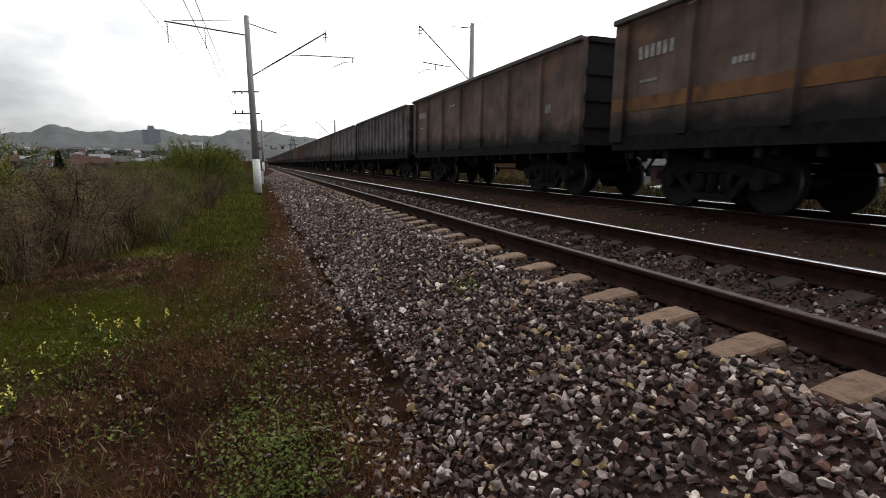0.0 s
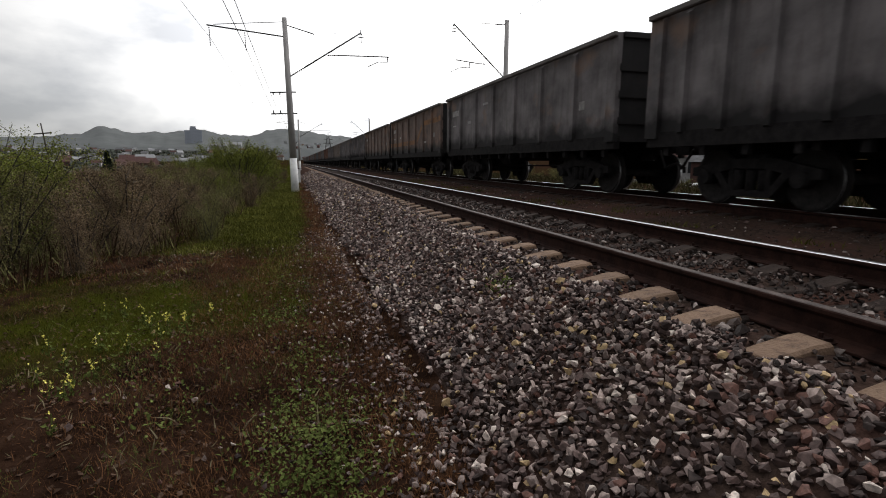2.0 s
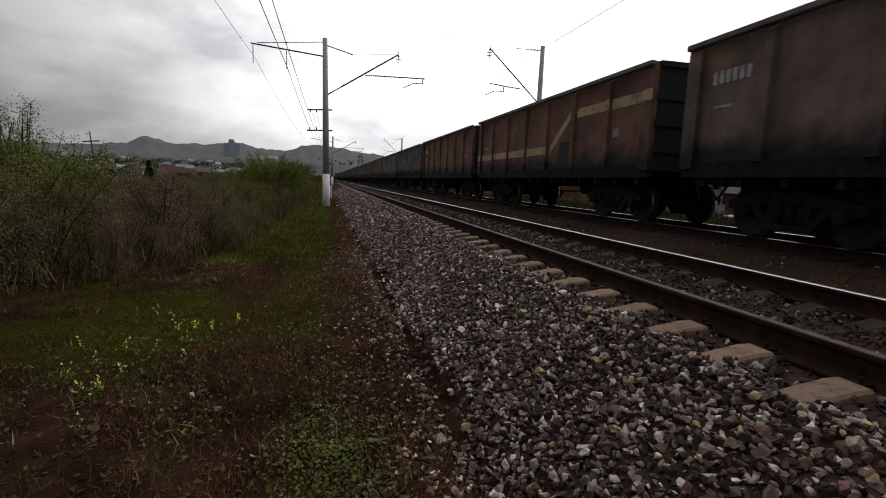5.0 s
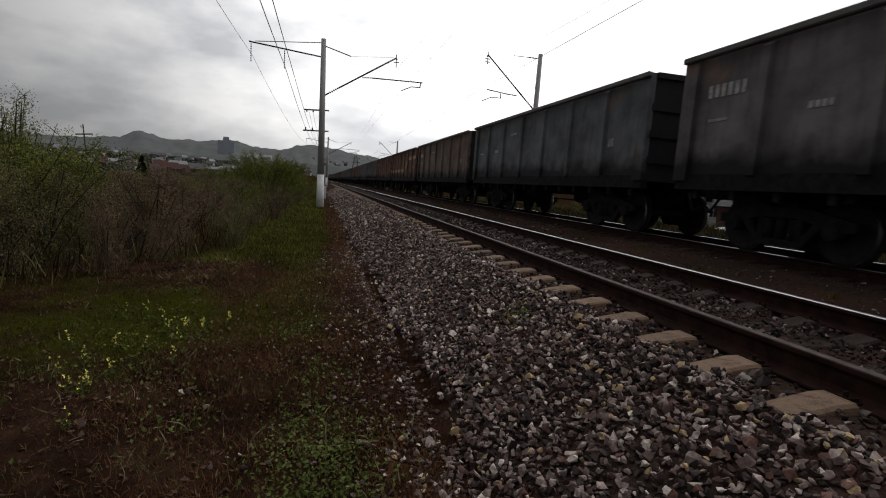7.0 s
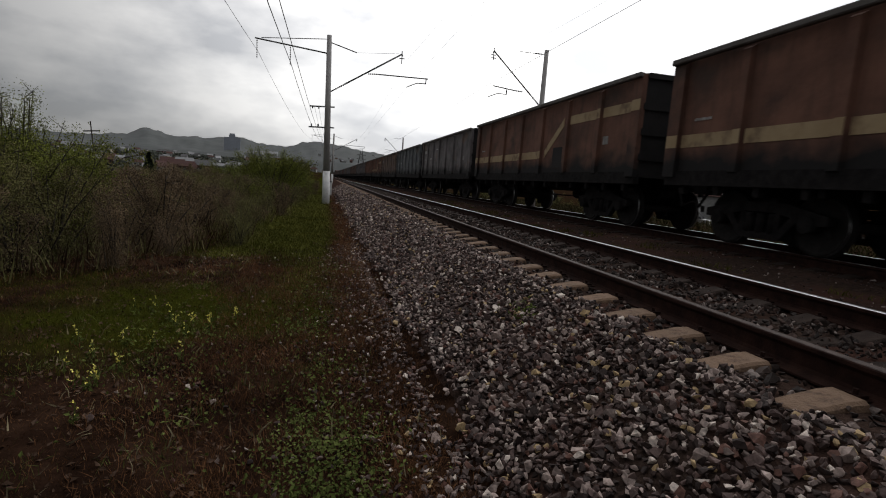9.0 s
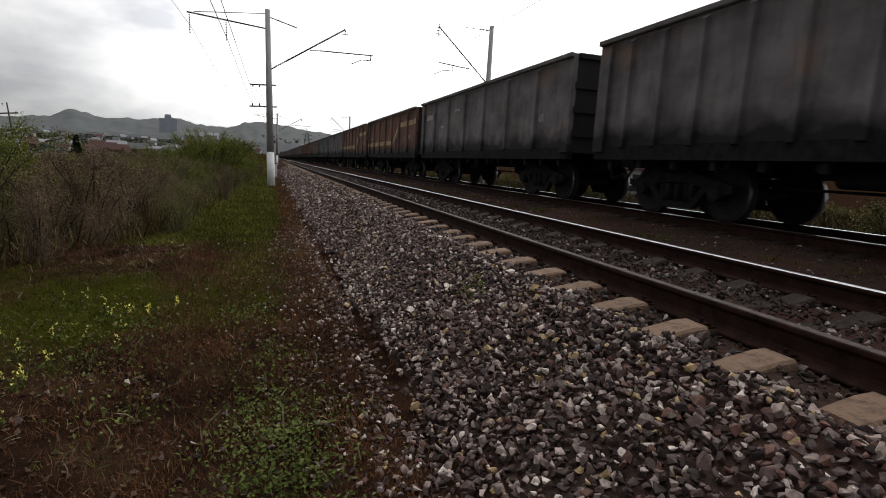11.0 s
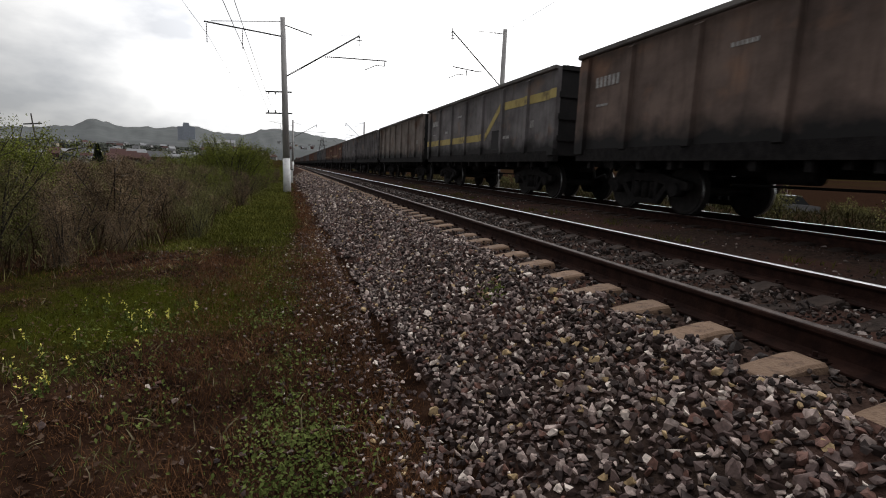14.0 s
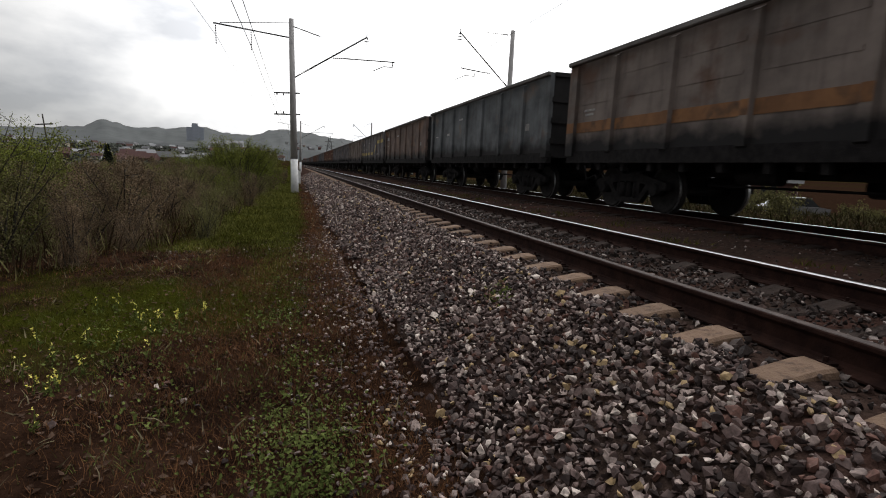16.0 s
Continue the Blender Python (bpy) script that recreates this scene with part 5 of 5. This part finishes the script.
build_house(44, 52.0, -1.3, 10, 8, 3.2, PLASTER[0], ROOFS[0], -40, "white house with a red roof beyond the tracks")


BANK_DRY = leaf_material("rough_straw_grass", (0.034, 0.028, 0.012), (0.07, 0.056, 0.028))
BANK = leaf_material("rough_olive_grass", (0.022, 0.021, 0.008), (0.05, 0.045, 0.018))


def build_bank():
    verge = tagged(new("bank_grass"), "olive and straw-coloured rough grass beyond the far track", "grass", kind="stuff")
    n = 26000
    p = np.column_stack([8.2 + rng.random(n) ** 1.5 * 22, rng.uniform(2, 60, n)])
    q = np.column_stack([p, heights(p, land) - 0.02])
    a = rng.random(n) < 0.6
    part("bank_blades", scatter_mesh("bank_blades", BLADES, q[a], rng.uniform(0.2, 0.42, a.sum()), BANK, 0.4), None, verge)["kind"] = "stuff"
    part("bank_straw", scatter_mesh("bank_straw", BLADES, q[~a], rng.uniform(0.2, 0.45, (~a).sum()), BANK_DRY, 0.5), None, verge)["kind"] = "stuff"
    stems, fol = shrub_meshes(31, 1.1, 0.9, 1600, 0.07, OLIVE)
    r = random.Random(8)
    for k in range(34):
        x, y = r.uniform(12, 30), r.uniform(6, 75)
        s = tagged(new("shrub"), "low olive shrub beyond the far track", "shrub", group="shrubs beyond the tracks")
        s.matrix_basis = pose(x, y, land(x, y), 0, 0, r.uniform(0, 360))
        part("branching_stem", stems, None, s)
        part("foliage", fol, None, s)


build_bank()


def build_marker(x, y):
    t = tagged(new("marker_post"), "short white marker post beside the ballast", "marker post")
    t.location = (x, y, land(x, y))
    part("post", quick(box, -0.09, 0.09, -0.07, 0.07, -0.3, 1.0), WHITE, t)
    part("cap", quick(box, -0.11, 0.11, -0.09, 0.09, 1.0, 1.06), IRON, t)


build_marker(-3.0, 39.0)


# ---- wires ----
def build_wire(name, label, pts, r, sag=0.35):
    """A hanging wire through its fixing points."""
    t = tagged(new(name), label, "overhead wire", group="overhead wires")
    for k, (a, b) in enumerate(zip(pts, pts[1:])):
        a, b = Vector(a), Vector(b)
        n, rings = 12, []
        bm = bmesh.new()
        side = Vector((b.y - a.y, a.x - b.x, 0)).normalized()
        for i in range(n + 1):
            u = i / n
            p = a.lerp(b, u) - Vector((0, 0, 4 * sag * u * (1 - u)))
            rings.append([bm.verts.new(p + r * (math.cos(q) * side + math.sin(q) * Vector((0, 0, 1)))) for q in (0, 1.257, 2.513, 3.77, 5.027)])
        for c, d in zip(rings, rings[1:]):
            for q in range(5):
                bm.faces.new((c[q], c[(q + 1) % 5], d[(q + 1) % 5], d[q]))
        part("span", bm, WIRE, t)


def build_wires():
    def chain(xa, za, xd, zd, back=-34):
        return [(xa, back, za + 0.3), (xa, 25.6, za), (xd, 88.0, zd), (xd + 1.2, 150, zd)]
    build_wire("feeder_wire", "thin feeder wire hung from a long arm", chain(-7.0, 6.75, -6.0, 6.6), 0.009, 0.7)
    build_wire("feeder_wire", "feeder wire hung from a mast arm", chain(-5.42, 6.4, -4.4, 6.3), 0.016, 0.7)
    build_wire("feeder_wire", "feeder wire hung from a mast arm", chain(-5.12, 6.5, -4.1, 6.4), 0.016, 0.5)
    build_wire("signal_wire", "low wire carried on short cross arms", [(-3.95, 25.6, 4.35), (-2.9, 88, 4.2), (-1.7, 150, 4.2)], 0.007, 0.5)
    build_wire("signal_wire", "low wire carried on short cross arms", [(-4.15, 25.6, 4.35), (-3.1, 88, 4.2), (-1.9, 150, 4.2)], 0.007, 0.5)
    build_wire("messenger_wire", "messenger wire above the near track", chain(0.42, 7.2, 1.2, 7.0), 0.004, 0.8)
    build_wire("contact_wire", "contact wire above the near track", chain(0.7, 6.08, 1.5, 5.9), 0.004, 0.03)
    build_wire("messenger_wire", "messenger wire above the far track", chain(5.8, 8.1, 6.8, 7.6), 0.004, 0.8)
    build_wire("contact_wire", "contact wire above the far track", chain(4.7, 6.3, 5.7, 6.0), 0.009, 0.1)


build_wires()
build_ballast()
build_sleepers()


def travelled(t):
    """Metres run by the train, on a smooth line through its timetable."""
    for i in range(len(TRAVEL) - 1):
        (t0, s0), (t1, s1) = TRAVEL[i], TRAVEL[i + 1]
        if t <= t1:
            va = (s1 - s0) / (t1 - t0) if i == 0 else (s1 - TRAVEL[i - 1][1]) / (t1 - TRAVEL[i - 1][0])
            vb = (s1 - s0) / (t1 - t0) if i + 2 == len(TRAVEL) else (TRAVEL[i + 2][1] - s0) / (TRAVEL[i + 2][0] - t0)
            u, h = (t - t0) / (t1 - t0), t1 - t0
            return s0 * (2 * u ** 3 - 3 * u * u + 1) + s1 * (3 * u * u - 2 * u ** 3) + h * va * (u ** 3 - 2 * u * u + u) + h * vb * (u ** 3 - u * u)
    return TRAVEL[-1][1]


def motions():
    steps = [0.5 * k for k in range(33)]
    frames = [k / 30 for k in range(481)]
    for n, w in WAGONS.items():
        y = 5.84 - HALF - PITCH * n
        walk(w, [(t, pose(TRACK2, y + travelled(t), RAIL2)) for t in steps])
        if -2 <= n <= 17:
            for ws in [c for c in w.children if c.name.startswith("wheelset")]:
                p = ws.location.copy()
                walk(ws, [(t, pose(p.x, p.y, p.z, -math.degrees(travelled(t) / 0.475) % 360)) for t in frames])


motions()
